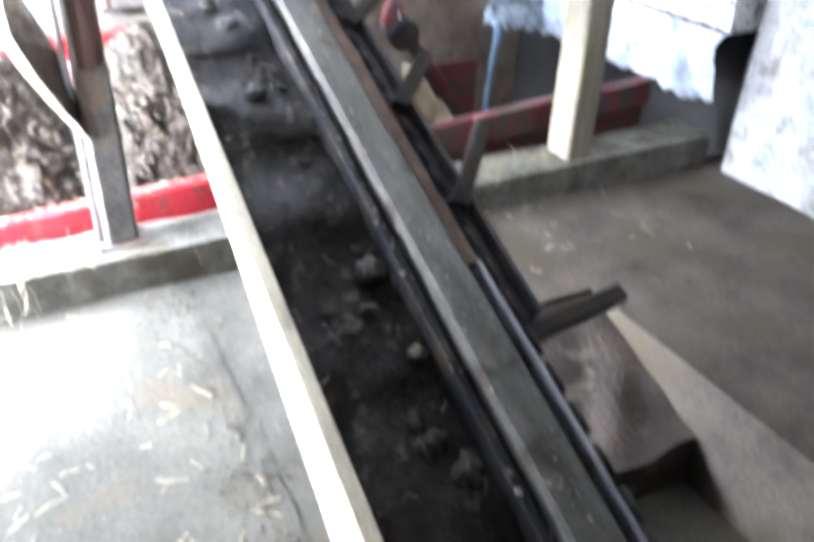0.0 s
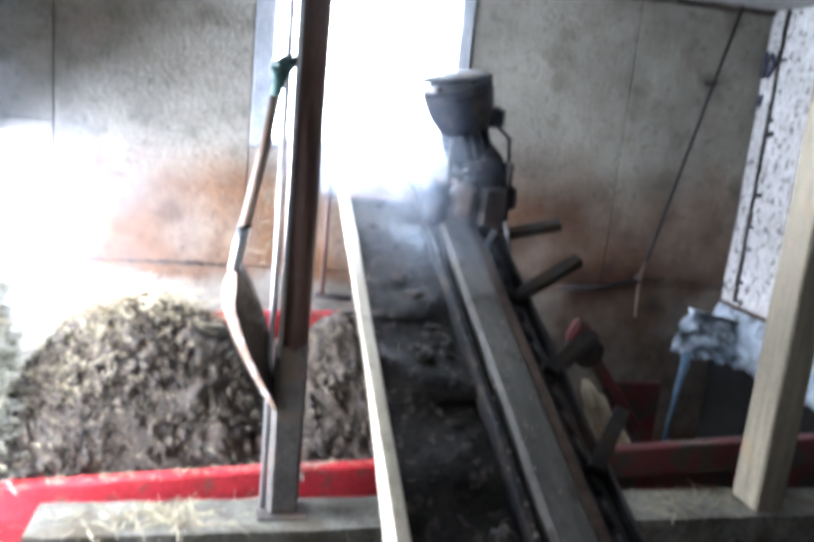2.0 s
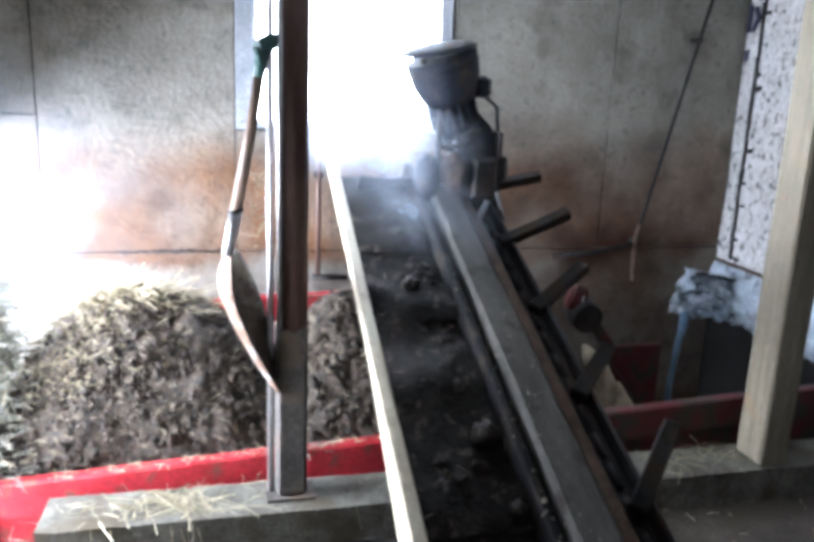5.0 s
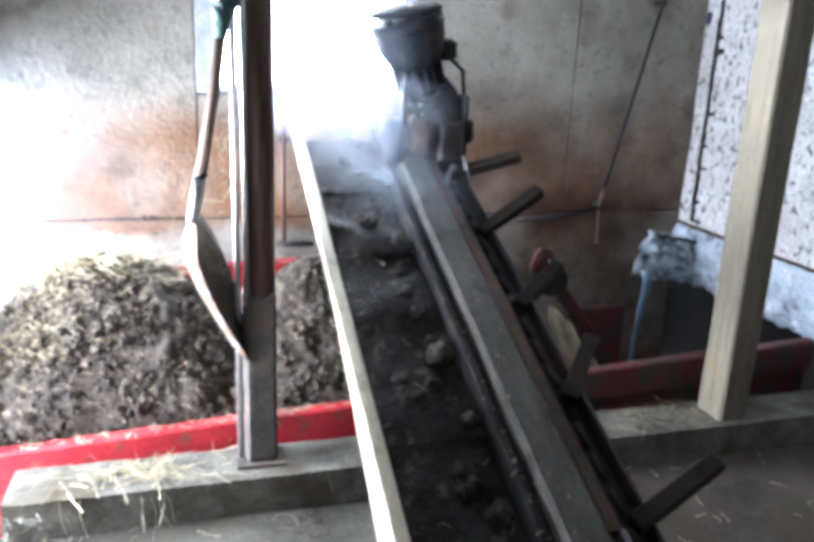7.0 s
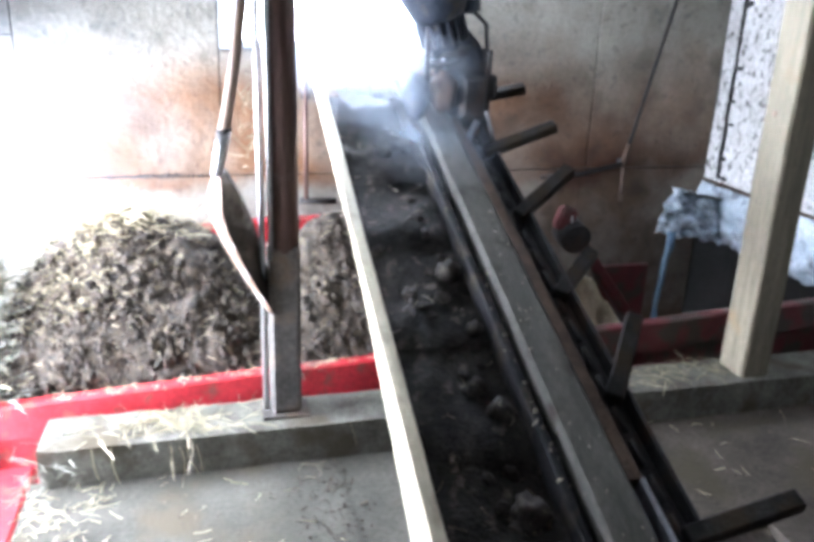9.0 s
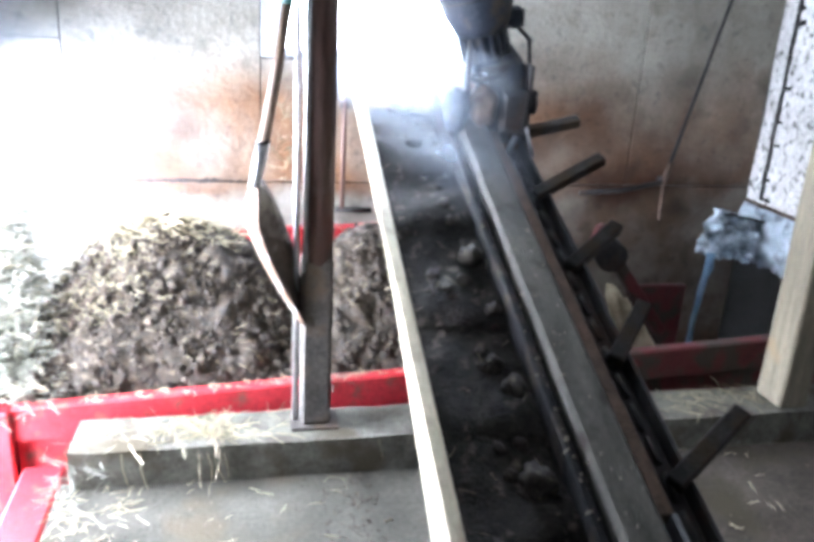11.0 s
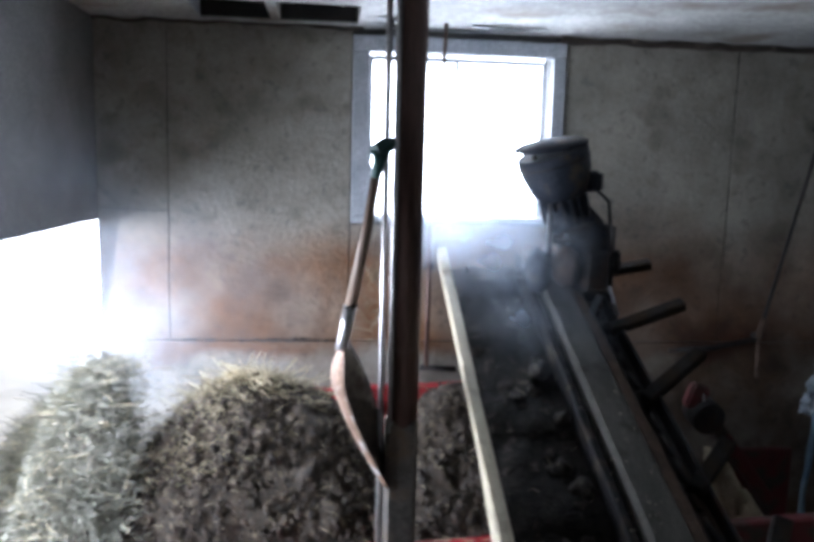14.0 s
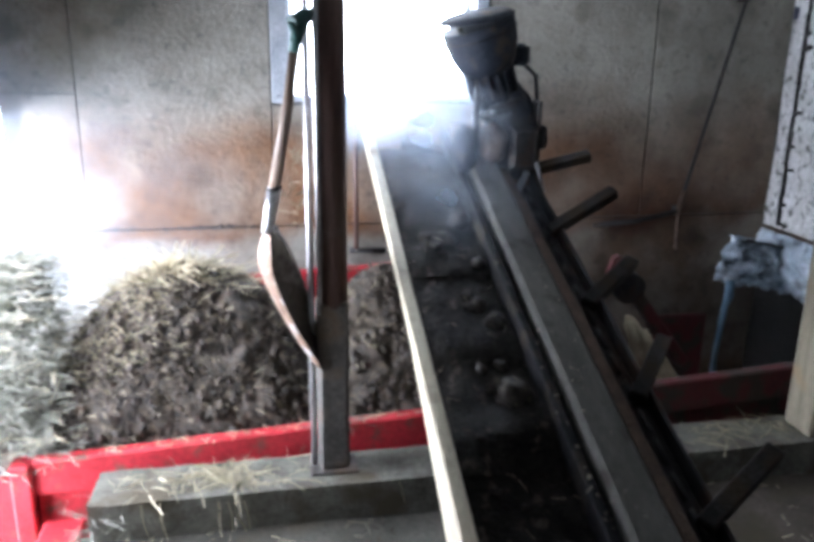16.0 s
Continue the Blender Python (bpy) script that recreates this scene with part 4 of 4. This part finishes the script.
def litter():
    rnd = random.Random(9)
    random.seed(41)
    sp = [(rnd.uniform(-0.58, 0.12), rnd.uniform(2.41, 2.60), 0.147 + rnd.uniform(0, 0.008)) for _ in range(45)]
    sp += [(rnd.gauss(-0.22, 0.07), rnd.gauss(2.50, 0.04), 0.15) for _ in range(45)]
    sp += [(rnd.gauss(-0.12, 0.05), rnd.uniform(2.41, 2.52), 0.15 + rnd.uniform(0, 0.02)) for _ in range(40)]
    sp += [(rnd.uniform(1.6, 2.15), rnd.uniform(2.42, 2.58), 0.148) for _ in range(60)]
    wisps = [(rnd.gauss(-0.14, 0.04), rnd.uniform(2.40, 2.50), 0.150) for _ in range(12)] + [(rnd.uniform(-0.5, 0.1), rnd.uniform(2.40, 2.58), 0.148) for _ in range(9)]
    stalks("kerb_wisps", wisps, STRAW, 0.13, 0.0019, "long bright straws lying loose on the kerb", 0.35)
    stalks("kerb_straw", sp, DULL_STRAW, 0.10, 0.0017, "straw scattered along the kerb", 0.12)
    sp = [(rnd.gauss(-0.57, 0.05), rnd.gauss(2.36, 0.05), 0.01 + rnd.random() * 0.10) for _ in range(46)]
    stalks("corner_hay", sp, HAY, 0.10, 0.0012, "pale hay tangled over the kerb's end", 0.5)
    sp = [(rnd.uniform(-0.6, 0.40), rnd.uniform(1.0, 2.37), 0.004) for _ in range(110)]
    sp += [(rnd.uniform(-0.62, -0.35), rnd.uniform(1.9, 2.38), 0.006) for _ in range(90)]
    sp += [(rnd.uniform(1.2, 2.3), rnd.uniform(1.75, 2.37), 0.004) for _ in range(24)]
    stalks("floor_straw", sp, STRAW, 0.06, 0.0014, "straw stalks scattered on the floor", 0.06)
    sp = [(rnd.gauss(-0.14, 0.03), 2.372, 0.13 - rnd.random() * 0.02) for _ in range(5)] + [(x, 2.372, 0.135) for x in (-0.42, -0.36, -0.10, 0.45)]
    bm = bmesh.new()
    for p in sp:
        blade_strip(bm, Vector(p), Vector((rnd.uniform(-0.3, 0.3), -0.15, -1)), rnd.uniform(0.07, 0.13), 0.0016)
    tagged(part("hanging_straw", bm, STRAW), "straw stalks hanging over the kerb edge", "straw", kind="stuff")
    spots = [Vector((rnd.gauss(0.34, 0.05), rnd.uniform(0.9, 2.38), 0.002)) for _ in range(700)]
    spots += [Vector((rnd.uniform(-0.6, 0.4), rnd.uniform(0.8, 2.39), 0.0)) for _ in range(350)]
    spots += [Vector((rnd.uniform(1.15, 2.9), rnd.uniform(1.5, 2.39), 0.0)) for _ in range(260)]
    clod_cloud("floor_crumbs", spots, 0.002, 0.007, MANURE, "crumbs of dried manure on the floor", "dirt", 8)
    random.seed(51)
    sp = [(0.122 + rnd.gauss(0, 0.012), 2.47 + rnd.uniform(-0.02, 0.02), rnd.choice((1.12, 1.27)) + rnd.gauss(0, 0.03)) for _ in range(34)]
    stalks("caught_straw", sp, DULL_STRAW, 0.06, 0.0013, "straw caught between shovel and post", 1.5)
    st = [(0.26 + rnd.gauss(0, 0.05), 2.63 + rnd.random() * 0.05, 0.20 + rnd.random() * 0.05) for _ in range(60)]
    stalks("rail_straw", st, HAY, 0.07, 0.0015, "pale hay wisps caught behind the post", 0.8)
    sp = [(x, 2.685 + rnd.uniform(-0.03, 0.02), front_top(x) + 0.003) for x in [rnd.uniform(-0.6, 0.6) for _ in range(70)]]
    stalks("rail_litter", sp, STRAW, 0.05, 0.0014, "bits of straw on the red rail", 0.15)


def splashes():
    """Clods flung on the rail and lip of the conveyor, and crumbs in the wall's joint."""
    rnd = random.Random(33)
    sp = [CHUTE @ Vector((rnd.gauss(0.405, 0.012), rnd.uniform(-1.6, 0.7), -0.020 + rnd.random() * 0.006)) for _ in range(45)]
    sp += [CHUTE @ Vector((rnd.uniform(0.44, 0.55), -1.7 + 2.2 * rnd.random() ** 1.4, 0.001)) for _ in range(90)]
    clod_cloud("rail_splashes", sp, 0.002, 0.007, SPLASH, "pale dried splashes of manure on the conveyor rail", "dirt", 61)
    sp = [CHUTE @ Vector((0.395 + rnd.uniform(-0.006, 0.01), rnd.uniform(-1.5, 0.2), -0.03)) for _ in range(9)]
    clod_cloud("lip_clods", sp, 0.008, 0.016, SPLASH, "clods sticking to the lip of the trough", "dirt", 62)
    sp = [Vector((rnd.choice((rnd.uniform(-0.75, 0.0), rnd.gauss(-0.25, 0.08))), 3.797, 0.747 + rnd.gauss(0, 0.004))) for _ in range(120)]
    clod_cloud("joint_crumbs", sp, 0.003, 0.010, DIRT, "dark crumbs lodged in the wall joint", "dirt", 63)


def wall_rods():
    r = group("lever_rod", (2.237, 3.75, 0.79))
    bar("rod", [(0, 0, 0.02), (0.243, 0, 1.09), (0.335, 0, 1.485)], 0.010, DARK_STEEL, r, 8)
    bar("coupling", [(-0.012, 0, -0.03), (0.02, 0, 0.10)], 0.016, RUST_STRIP, r, 8)
    bar("cross_bar", [(0, 0, -0.01), (-0.25, 0, -0.06), (-0.49, 0, -0.075)], 0.014, DARK_STEEL, r, 8)
    bar("tail", [(0, 0, -0.03), (0.008, 0, -0.22)], 0.013, RUST_STRIP, r, 8)
    for p in ((0.0, 0.0, 0.0), (0.24, 0, 1.08)):
        boxes("clip", DARK_STEEL, r, (p[0] - 0.02, p[0] + 0.02, 0.0, 0.05, p[2] - 0.012, p[2] + 0.012))
    tagged(r, "thin dark lever rod hinged along the concrete wall", "rod")
    s = group("wall_pipe", (0.475, 3.75, 0.62))
    bar("pipe", [(0, 0, 0), (0, 0, 0.74)], 0.012, RUST, s, 8)
    bar("foot", [(-0.03, 0, 0), (0.15, 0, -0.005)], 0.014, DARK_STEEL, s, 8)
    boxes("clip", DARK_STEEL, s, (-0.02, 0.02, 0.0, 0.05, 0.50, 0.53))
    tagged(s, "thin rusty pipe fixed under the window", "pipe")
    h = group("hanging_hook", (0.50, 3.60, 2.28))
    bar("wire", [(0, 0, 0), (-0.005, 0, -0.20), (-0.006, 0, -0.52)], 0.004, DARK_STEEL, h, 6)
    bar("hook", [(-0.01, 0, -0.205), (0.04, 0, -0.198), (0.07, 0, -0.203)], 0.005, DARK_STEEL, h, 6)
    bar("stem", [(0.001, 0.0, 0.0), (-0.004, 0, -0.19)], 0.009, RUST_STRIP, h, 8)
    tagged(h, "wire with a hook hanging from the ceiling before the window", "hook")


def ceiling_strips():
    """Limewash and foil peeling from the ceiling over the window."""
    rnd = random.Random(15)
    for x0, x1, y, w in ((0.15, 0.42, 3.66, 0.05), (0.36, 0.80, 3.73, 0.035), (0.62, 0.98, 3.62, 0.05), (0.18, 0.36, 3.52, 0.06)):
        b = bmesh.new()
        g = []
        for i in range(13):
            u = i / 12
            x = x0 + (x1 - x0) * u
            d = 0.004 + 0.022 * math.sin(u * math.pi) * (0.6 + 0.4 * noise.noise(Vector((x * 9, y, 0))))
            q = 0.014 * noise.noise(Vector((x * 12, y * 3, 4)))
            g.append([b.verts.new((x, y - w / 2 + q, 2.278 - d)), b.verts.new((x, y + q, 2.276 - d * 0.6)), b.verts.new((x, y + w / 2 + q, 2.279 - 0.001))])
        for r0, r1 in zip(g, g[1:]):
            for j in range(2):
                b.faces.new((r0[j], r1[j], r1[j + 1], r0[j + 1]))
        o = part("peeling_strip", b, WHITE_PAINT)
        o.modifiers.new("thick", "SOLIDIFY").thickness = 0.002
        tagged(o, "white strip peeling from the ceiling above the window", "peeling strip", "peeling ceiling strips")


def east_corner():
    # torn seam and a printed mark on the wall boarding near the corner
    rnd = random.Random(15)
    b = bmesh.new()
    z = 0.70
    while z < 2.26:
        h = rnd.uniform(0.03, 0.09)
        y = 3.672 + rnd.uniform(-0.004, 0.004)
        w = rnd.uniform(0.003, 0.007)
        box(b, 2.780, 2.800, y - w, y + w, z, z + h)
        if rnd.random() < 0.28:
            k = rnd.uniform(0.03, 0.07)
            box(b, 2.778, 2.799, y - k, y - w, z + 0.01, z + 0.01 + rnd.uniform(0.008, 0.022), pose(0, y, z) @ pose(0, 0, 0, rnd.uniform(-25, 10), 0, 0) @ pose(0, -y, -z))
        z += h * 1.02
    tagged(part("seam", b, DARK_STEEL), "dark ragged seam torn in the wall boarding", "seam", kind="structure")
    mk = group("printed_mark", (2.784, 3.74, 1.93))
    for y0, y1, z0, z1, a in ((0.022, 0.048, 0.0, 0.14, 0), (-0.030, -0.006, 0.0, 0.075, 28), (-0.034, -0.010, 0.06, 0.13, -30), (0.008, 0.04, -0.15, -0.09, 0)):
        q = pose(0, (y0 + y1) / 2, (z0 + z1) / 2, a, 0, 0)
        boxes("bar", PRINT, mk, (-0.004, 0.004, (y0 - y1) / 2, (y1 - y0) / 2, (z0 - z1) / 2, (z1 - z0) / 2), m=q)
    tagged(mk, "dark blue printed mark on the pale wall boarding", "printed mark")
    # plastic sheet hanging from the ledge of the whitewashed wall
    b = bmesh.new()
    n_, k_ = 120, 24
    g = []
    for i in range(n_ + 1):
        u = i / n_
        y = 3.80 - 1.5 * u
        drop = 0.33 + 0.05 * noise.noise(Vector((y * 5, 0, 3))) + 0.02 * noise.noise(Vector((y * 19, 0, 3)))
        if u < 0.12:
            drop = 0.30
        row = []
        for j in range(k_ + 1):
            v = j / k_
            x = 2.785 + 0.035 * noise.noise(Vector((y * 7, v * 2.5, 0))) - 0.05 * math.sin(v * math.pi) + (0.04 * v) + 0.016 * noise.noise(Vector((y * 21, v * 9, 4)))
            row.append(b.verts.new((x, y, 0.665 - drop * v)))
        g.append(row)
    for r0, r1 in zip(g, g[1:]):
        for j in range(k_):
            b.faces.new((r0[j], r1[j], r1[j + 1], r0[j + 1])).smooth = True
    sh = part("plastic_sheet", b, SHEET)
    sh.modifiers.new("thick", "SOLIDIFY").thickness = 0.004
    tagged(sh, "crumpled bluish plastic sheet hanging along the wall ledge", "plastic sheet")
    b = bmesh.new()
    n_, k_ = 40, 30
    g = []
    for i in range(n_ + 1):
        u = i / n_
        row = []
        for j in range(k_ + 1):
            v = j / k_
            p = Vector((2.43 + 0.36 * u - 0.07 * v * (1 - u), 3.55 + 0.05 * noise.noise(Vector((u * 5, v * 4, 2))), 0.69 - 0.08 * u - (0.25 + 0.03 * noise.noise(Vector((u * 9, 1, 1)))) * v))
            p.x += 0.02 * noise.noise(Vector((u * 4, v * 6, 5)))
            p.y += 0.035 * noise.noise(Vector((u * 11, v * 7, 9))) + 0.016 * noise.noise(Vector((u * 23, v * 17, 3)))
            row.append(b.verts.new(p))
        g.append(row)
    for r0, r1 in zip(g, g[1:]):
        for j in range(k_):
            b.faces.new((r0[j], r1[j], r1[j + 1], r0[j + 1])).smooth = True
    fl = part("plastic_flap", b, SHEET)
    fl.modifiers.new("thick", "SOLIDIFY").thickness = 0.004
    tagged(fl, "torn end of plastic sheet hung across the corner", "plastic sheet")
    c = bmesh.new()
    tube(c, [(2.50, 3.55, 0.66), (2.79, 3.55, 0.60)], 0.008, 8)
    tagged(part("sheet_cord", c, DARK_STEEL), "dark cord holding the plastic sheet", "cord")
    b = bmesh.new()
    tube(b, [(2.40, 3.45, 0.47), (2.385, 3.45, 0.30), (2.37, 3.46, 0.05), (2.36, 3.46, -0.27)], [0.024, 0.016, 0.013, 0.018], 8)
    bmesh.ops.subdivide_edges(b, edges=b.edges[:], cuts=3)
    rough_up(b, 0.014, 21)
    tagged(part("blue_hose", b, BLUE), "twisted blue plastic strip hanging down", "plastic strip")
    c = bmesh.new()
    tube(c, [(2.796, 3.80, 0.672), (2.790, 2.31, 0.665)], 0.012, 8)
    tagged(part("ledge_pipe", c, RUST_STRIP), "thin rusty pipe along the wall ledge", "pipe")
    # things lying in the trailer behind the chute
    r = group("red_implement", (1.6, 3.25, 0.45))
    b = bmesh.new()
    box(b, -0.05, 0.04, -0.03, 0.03, 0.12, 0.24, Matrix.Rotation(0.35, 4, "Y"))
    bevel(b, 0.012, 2)
    # the implement's red is darkened for shade as well
    part("red_cap", b, SHADED_RED, r)
    boxes("red_arm", SHADED_RED, r, (-0.03, 0.03, -0.03, 0.03, -0.45, 0.16), bev=0.006, m=pose(0.20, 0.05, 0.0, 0, -38, 0))
    boxes("red_plate", SHADED_RED, r, (0.30, 0.62, 0.10, 0.13, -0.52, -0.12), bev=0.006)
    bar("pin", [(0.08, -0.02, 0.12), (0.08, -0.02, 0.19)], 0.012, SHINY, r, 8)
    bar("dark_hub", [(0.10, -0.06, 0.08), (0.10, 0.06, 0.10)], 0.075, DARK_STEEL, r, 16)
    boxes("foot", DARK_STEEL, r, (-0.10, 0.70, -0.10, 0.20, -0.73, -0.50))
    tagged(r, "red-painted farm implement lying in the trailer", "implement")
    b = bmesh.new()
    tip = pose(1.80, 3.14, 0.17, 0, -22, 0)
    lump(b, (0, 0, 0.05), (0.055, 0.05, 0.17), 8, tip, sub=3, rough=0.75)
    lump(b, (0.04, 0, -0.12), (0.075, 0.08, 0.14), 14, tip, sub=3, rough=0.5)
    box(b, -0.03, 0.09, -0.05, 0.05, -0.46, -0.16, Matrix.Translation((1.80, 3.14, 0.17)))
    tagged(part("feed_sack", b, SACK), "pale crumpled feed sack in the trailer", "sack")


# ---- what moves: paddles on the chain and the manure they push ----
SPEED, PITCH = 0.0887, 0.43
HEAD = 1.38


def paddle_mesh():
    b = bmesh.new()
    box(b, 0.0, 0.31, -0.026, 0.026, -0.016, 0.024)
    bevel(b, 0.005)
    return b


def paddle_pose(s):
    """Pose for a chain length s: up the trough, round the head, down the return side."""
    half = math.pi * 0.088
    if s < HEAD:
        m = pose(0.385 + 0.092 * max(0.0, (s - HEAD + 0.15) / 0.15), s, -0.124, 0, 0, 180)
    elif s < HEAD + half:
        k = (s - HEAD) / half
        a = math.pi * (1 - k)
        m = pose(0.565 + 0.088 * math.cos(a), HEAD + 0.088 * math.sin(a), -0.124 + 0.074 * k, 0, -12 * k, math.degrees(a))
    else:
        y = HEAD - (s - HEAD - half)
        d = s - HEAD - half
        # the hinged bars trail behind the chain on the way down
        tilt = ramp(d, ((0, 12), (0.35, 20), (0.78, 22), (1.2, -5), (1.63, 3), (1.75, 14), (2.1, 14), (2.4, 4)))
        turn = ramp(d, ((0, 0), (0.35, -2), (0.78, 31), (1.2, 45), (1.63, 55), (1.75, 58), (1.98, 21), (2.1, 5), (2.6, 0)))
        m = CHUTE @ pose(0.653, y, -0.050 - 0.6 * max(0, d - 2.15), 0, -tilt, turn)
        m.translation.z = max(m.translation.z, -0.385)
        return m
    return CHUTE @ m


def clump_meshes():
    for k in range(6):
        b = bmesh.new()
        lump(b, (0, 0, 0), (1, 1, 1), 40 + k * 3, sub=3, rough=0.45)
        for f in b.faces:
            f.smooth = True
        me = bpy.data.meshes.new("clump")
        b.to_mesh(me)
        b.free()
        me.materials.append(CLUMP)
        CLUMPS.append(me)


CLUMPS = []


# across, along, size: the clods that stand out of single loads
BIG_CLODS = {4: ((0.330, 0.322, 0.040), (0.345, 0.05, 0.026)), 2: ((0.310, 0.272, 0.048), (0.17, 0.10, 0.028)), 6: ((0.25, 0.20, 0.030),)}


def load(seed):
    """One paddle's worth of wet manure with bits of straw."""
    b = bmesh.new()
    rnd = random.Random(seed)
    bank = rnd.uniform(0.010, 0.034)
    # the slumped layer that the lumps lie in
    g = []
    for i in range(15):
        row = []
        for j in range(17):
            x, y = 0.067 + 0.316 * i / 14, -0.01 + 0.45 * j / 16
            h = 0.012 + 0.020 * max(0, noise.noise(Vector((x * 9, y * 9, seed * 3.7)))) + bank * math.exp(-((y - 0.10 - 0.05 * math.sin(seed * 2.3 + x * 9)) / 0.10) ** 2) + 0.008 * noise.noise(Vector((x * 40, y * 40, seed)))
            row.append(b.verts.new((x, y, max(0.003, h))))
        g.append(row)
    for r0, r1 in zip(g, g[1:]):
        for j in range(16):
            b.faces.new((r0[j], r1[j], r1[j + 1], r0[j + 1])).smooth = True
    o = part("manure_load", b, WET)
    for k in range(8):
        y = rnd.uniform(0.03, 0.43)
        r = rnd.uniform(0.010, 0.036) * (1 if y < 0.28 else 0.6)
        c = new("clump", rnd.choice(CLUMPS))
        c.parent = o
        c.matrix_basis = pose(0.10 + 0.26 * rnd.random() ** 0.6, y, 0.012 + r * 0.10, rnd.uniform(-30, 30), rnd.uniform(-30, 30), rnd.uniform(0, 360)) @ Matrix.Diagonal((r * rnd.uniform(0.9, 1.5), r * rnd.uniform(0.8, 1.2), r * rnd.uniform(0.6, 0.9), 1))
    for x, y, r in BIG_CLODS.get(seed, ()):
        c = new("clump", CLUMPS[seed % 6])
        c.parent = o
        c.matrix_basis = pose(x, y, 0.030, 20, 10, 40 * seed) @ Matrix.Diagonal((r * 1.1, r, r * 0.85, 1))
    random.seed(seed)
    for k in range(6):
        st = bmesh.new()
        p = Vector((rnd.uniform(0.08, 0.37), rnd.uniform(0.03, 0.42), 0.02 + rnd.uniform(0, 0.03)))
        a = rnd.uniform(0, 6.28)
        blade_strip(st, p, Vector((math.cos(a), math.sin(a), 0.25)), rnd.uniform(0.02, 0.05), 0.0016)
        part("straw_stalk", st, DIRTY_STRAW, o)
    return tagged(o, "wet dark manure with straw bits moving up the trough", "manure", "manure loads on the conveyor")


def steam():
    """Thin vapour over the trough's head, and glare veils by the opening, in curved wisps that drift slowly upwards."""
    rnd = random.Random(77)
    # x, y, z, half width, half height, lean: upright wisps, then sheets that float along the trough
    spots = [(0.60, 3.30, 1.42, 0.46, 0.36, 0), (0.60, 3.55, 1.42, 0.50, 0.34, 0),
             # these three imitate the lens glare around the west opening
             (-0.85, 3.60, 0.98, 0.90, 0.85, 0), (-1.0, 3.40, 0.88, 0.50, 0.50, 0), (-0.98, 2.55, 1.45, 0.50, 0.50, 0)]
    for x, y, up, w, h in ((0.67, 3.08, 0.22, 0.40, 0.50), (0.72, 2.74, 0.18, 0.36, 0.56), (0.68, 2.98, 0.34, 0.44, 0.52)):
        spots.append((x, y, 0.60 + 0.3956 * (y - 2) + up + 0.09, w, h, -67 + rnd.uniform(-4, 4)))
    top = group("steam")
    for x, y, z, w, h, lean in spots:
        b = bmesh.new()
        g = []
        for i in range(15):
            row = []
            for j in range(15):
                u, v = i / 7 - 1, j / 7 - 1
                row.append(b.verts.new((u, (0.10 if lean == 0 else 0.04) * noise.noise(Vector((u * 1.3 + x * 9, v * 1.3, y * 5))), v)))
            g.append(row)
        for r0, r1 in zip(g, g[1:]):
            for j in range(14):
                mid = (r0[j].co + r1[j + 1].co) / 2
                if mid.x ** 2 + mid.z ** 2 < 0.98:
                    b.faces.new((r0[j], r1[j], r1[j + 1], r0[j + 1])).smooth = True
        bmesh.ops.delete(b, geom=[v for v in b.verts if not v.link_faces], context="VERTS")
        o = part("wisp", b, STEAM_GLARE, top)
        o.scale = (w, 1, h)
        WISPS.append((o, x, y, z, rnd.uniform(-15, 15), rnd.uniform(0.6, 1.4), lean))
    tagged(top, "thin white steam over the warm manure, and veils imitating glare by the opening", "steam")


WISPS = []
TIMES = [i * 0.5 for i in range(33)]
PADDLES, LOADS = [], []


def moving_things():
    clump_meshes()
    first = None
    for k in range(15):
        s0 = -2.1455 + k * PITCH
        if first is None:
            first = part("paddle", paddle_mesh(), PADDLE)
            tagged(first, "dark steel paddle bar on the conveyor chain", "paddle", "paddles on the conveyor chain")
            ob = first
        else:
            ob = copy_thing(first, Matrix())
        PADDLES.append((ob, s0))
        if s0 < HEAD - 0.05:
            LOADS.append((load(k + 1), s0))


def load_pose(s):
    """Up the trough, over the head and down into the trailer."""
    if s < 1.06:
        return CHUTE @ pose(0, s, -0.109)
    d = s - 1.06
    tip = CHUTE @ pose(0.09 * min(1.0, d / 0.20), 1.06 + min(d, 0.30), -0.109 + 0.09 * min(1.0, d / 0.20)) @ pose(0, 0, 0, -78 * min(1.0, max(0.0, d - 0.14) / 0.16), 0, 0)
    return Matrix.Translation((0, 0, -0.95 * min(1.0, max(0.0, d - 0.28) / 0.06))) @ tip


def motions():
    for ob, s0 in PADDLES:
        walk(ob, [(t, paddle_pose(s0 + SPEED * t)) for t in TIMES])
    for ob, x, y, z, a, k, lean in WISPS:
        walk(ob, [(t, pose(x + 0.025 * math.sin(t * 0.5 * k + a), y, z + (0.05 if lean == 0 else 0.02) * math.sin(t * 0.3 * k + a * 2), lean, 4 * math.sin(t * 0.25 * k), a * 0.4)) for t in TIMES[::2]])
    for ob, s0 in LOADS:
        walk(ob, [(t, load_pose(s0 + SPEED * t)) for t in TIMES])


structure()
window()
chute()
drive()
steel_post()
timber_post()
shovel()
trailer()
heap()
wall_rods()
east_corner()
ceiling_strips()
litter()
splashes()
moving_things()
steam()
motions()
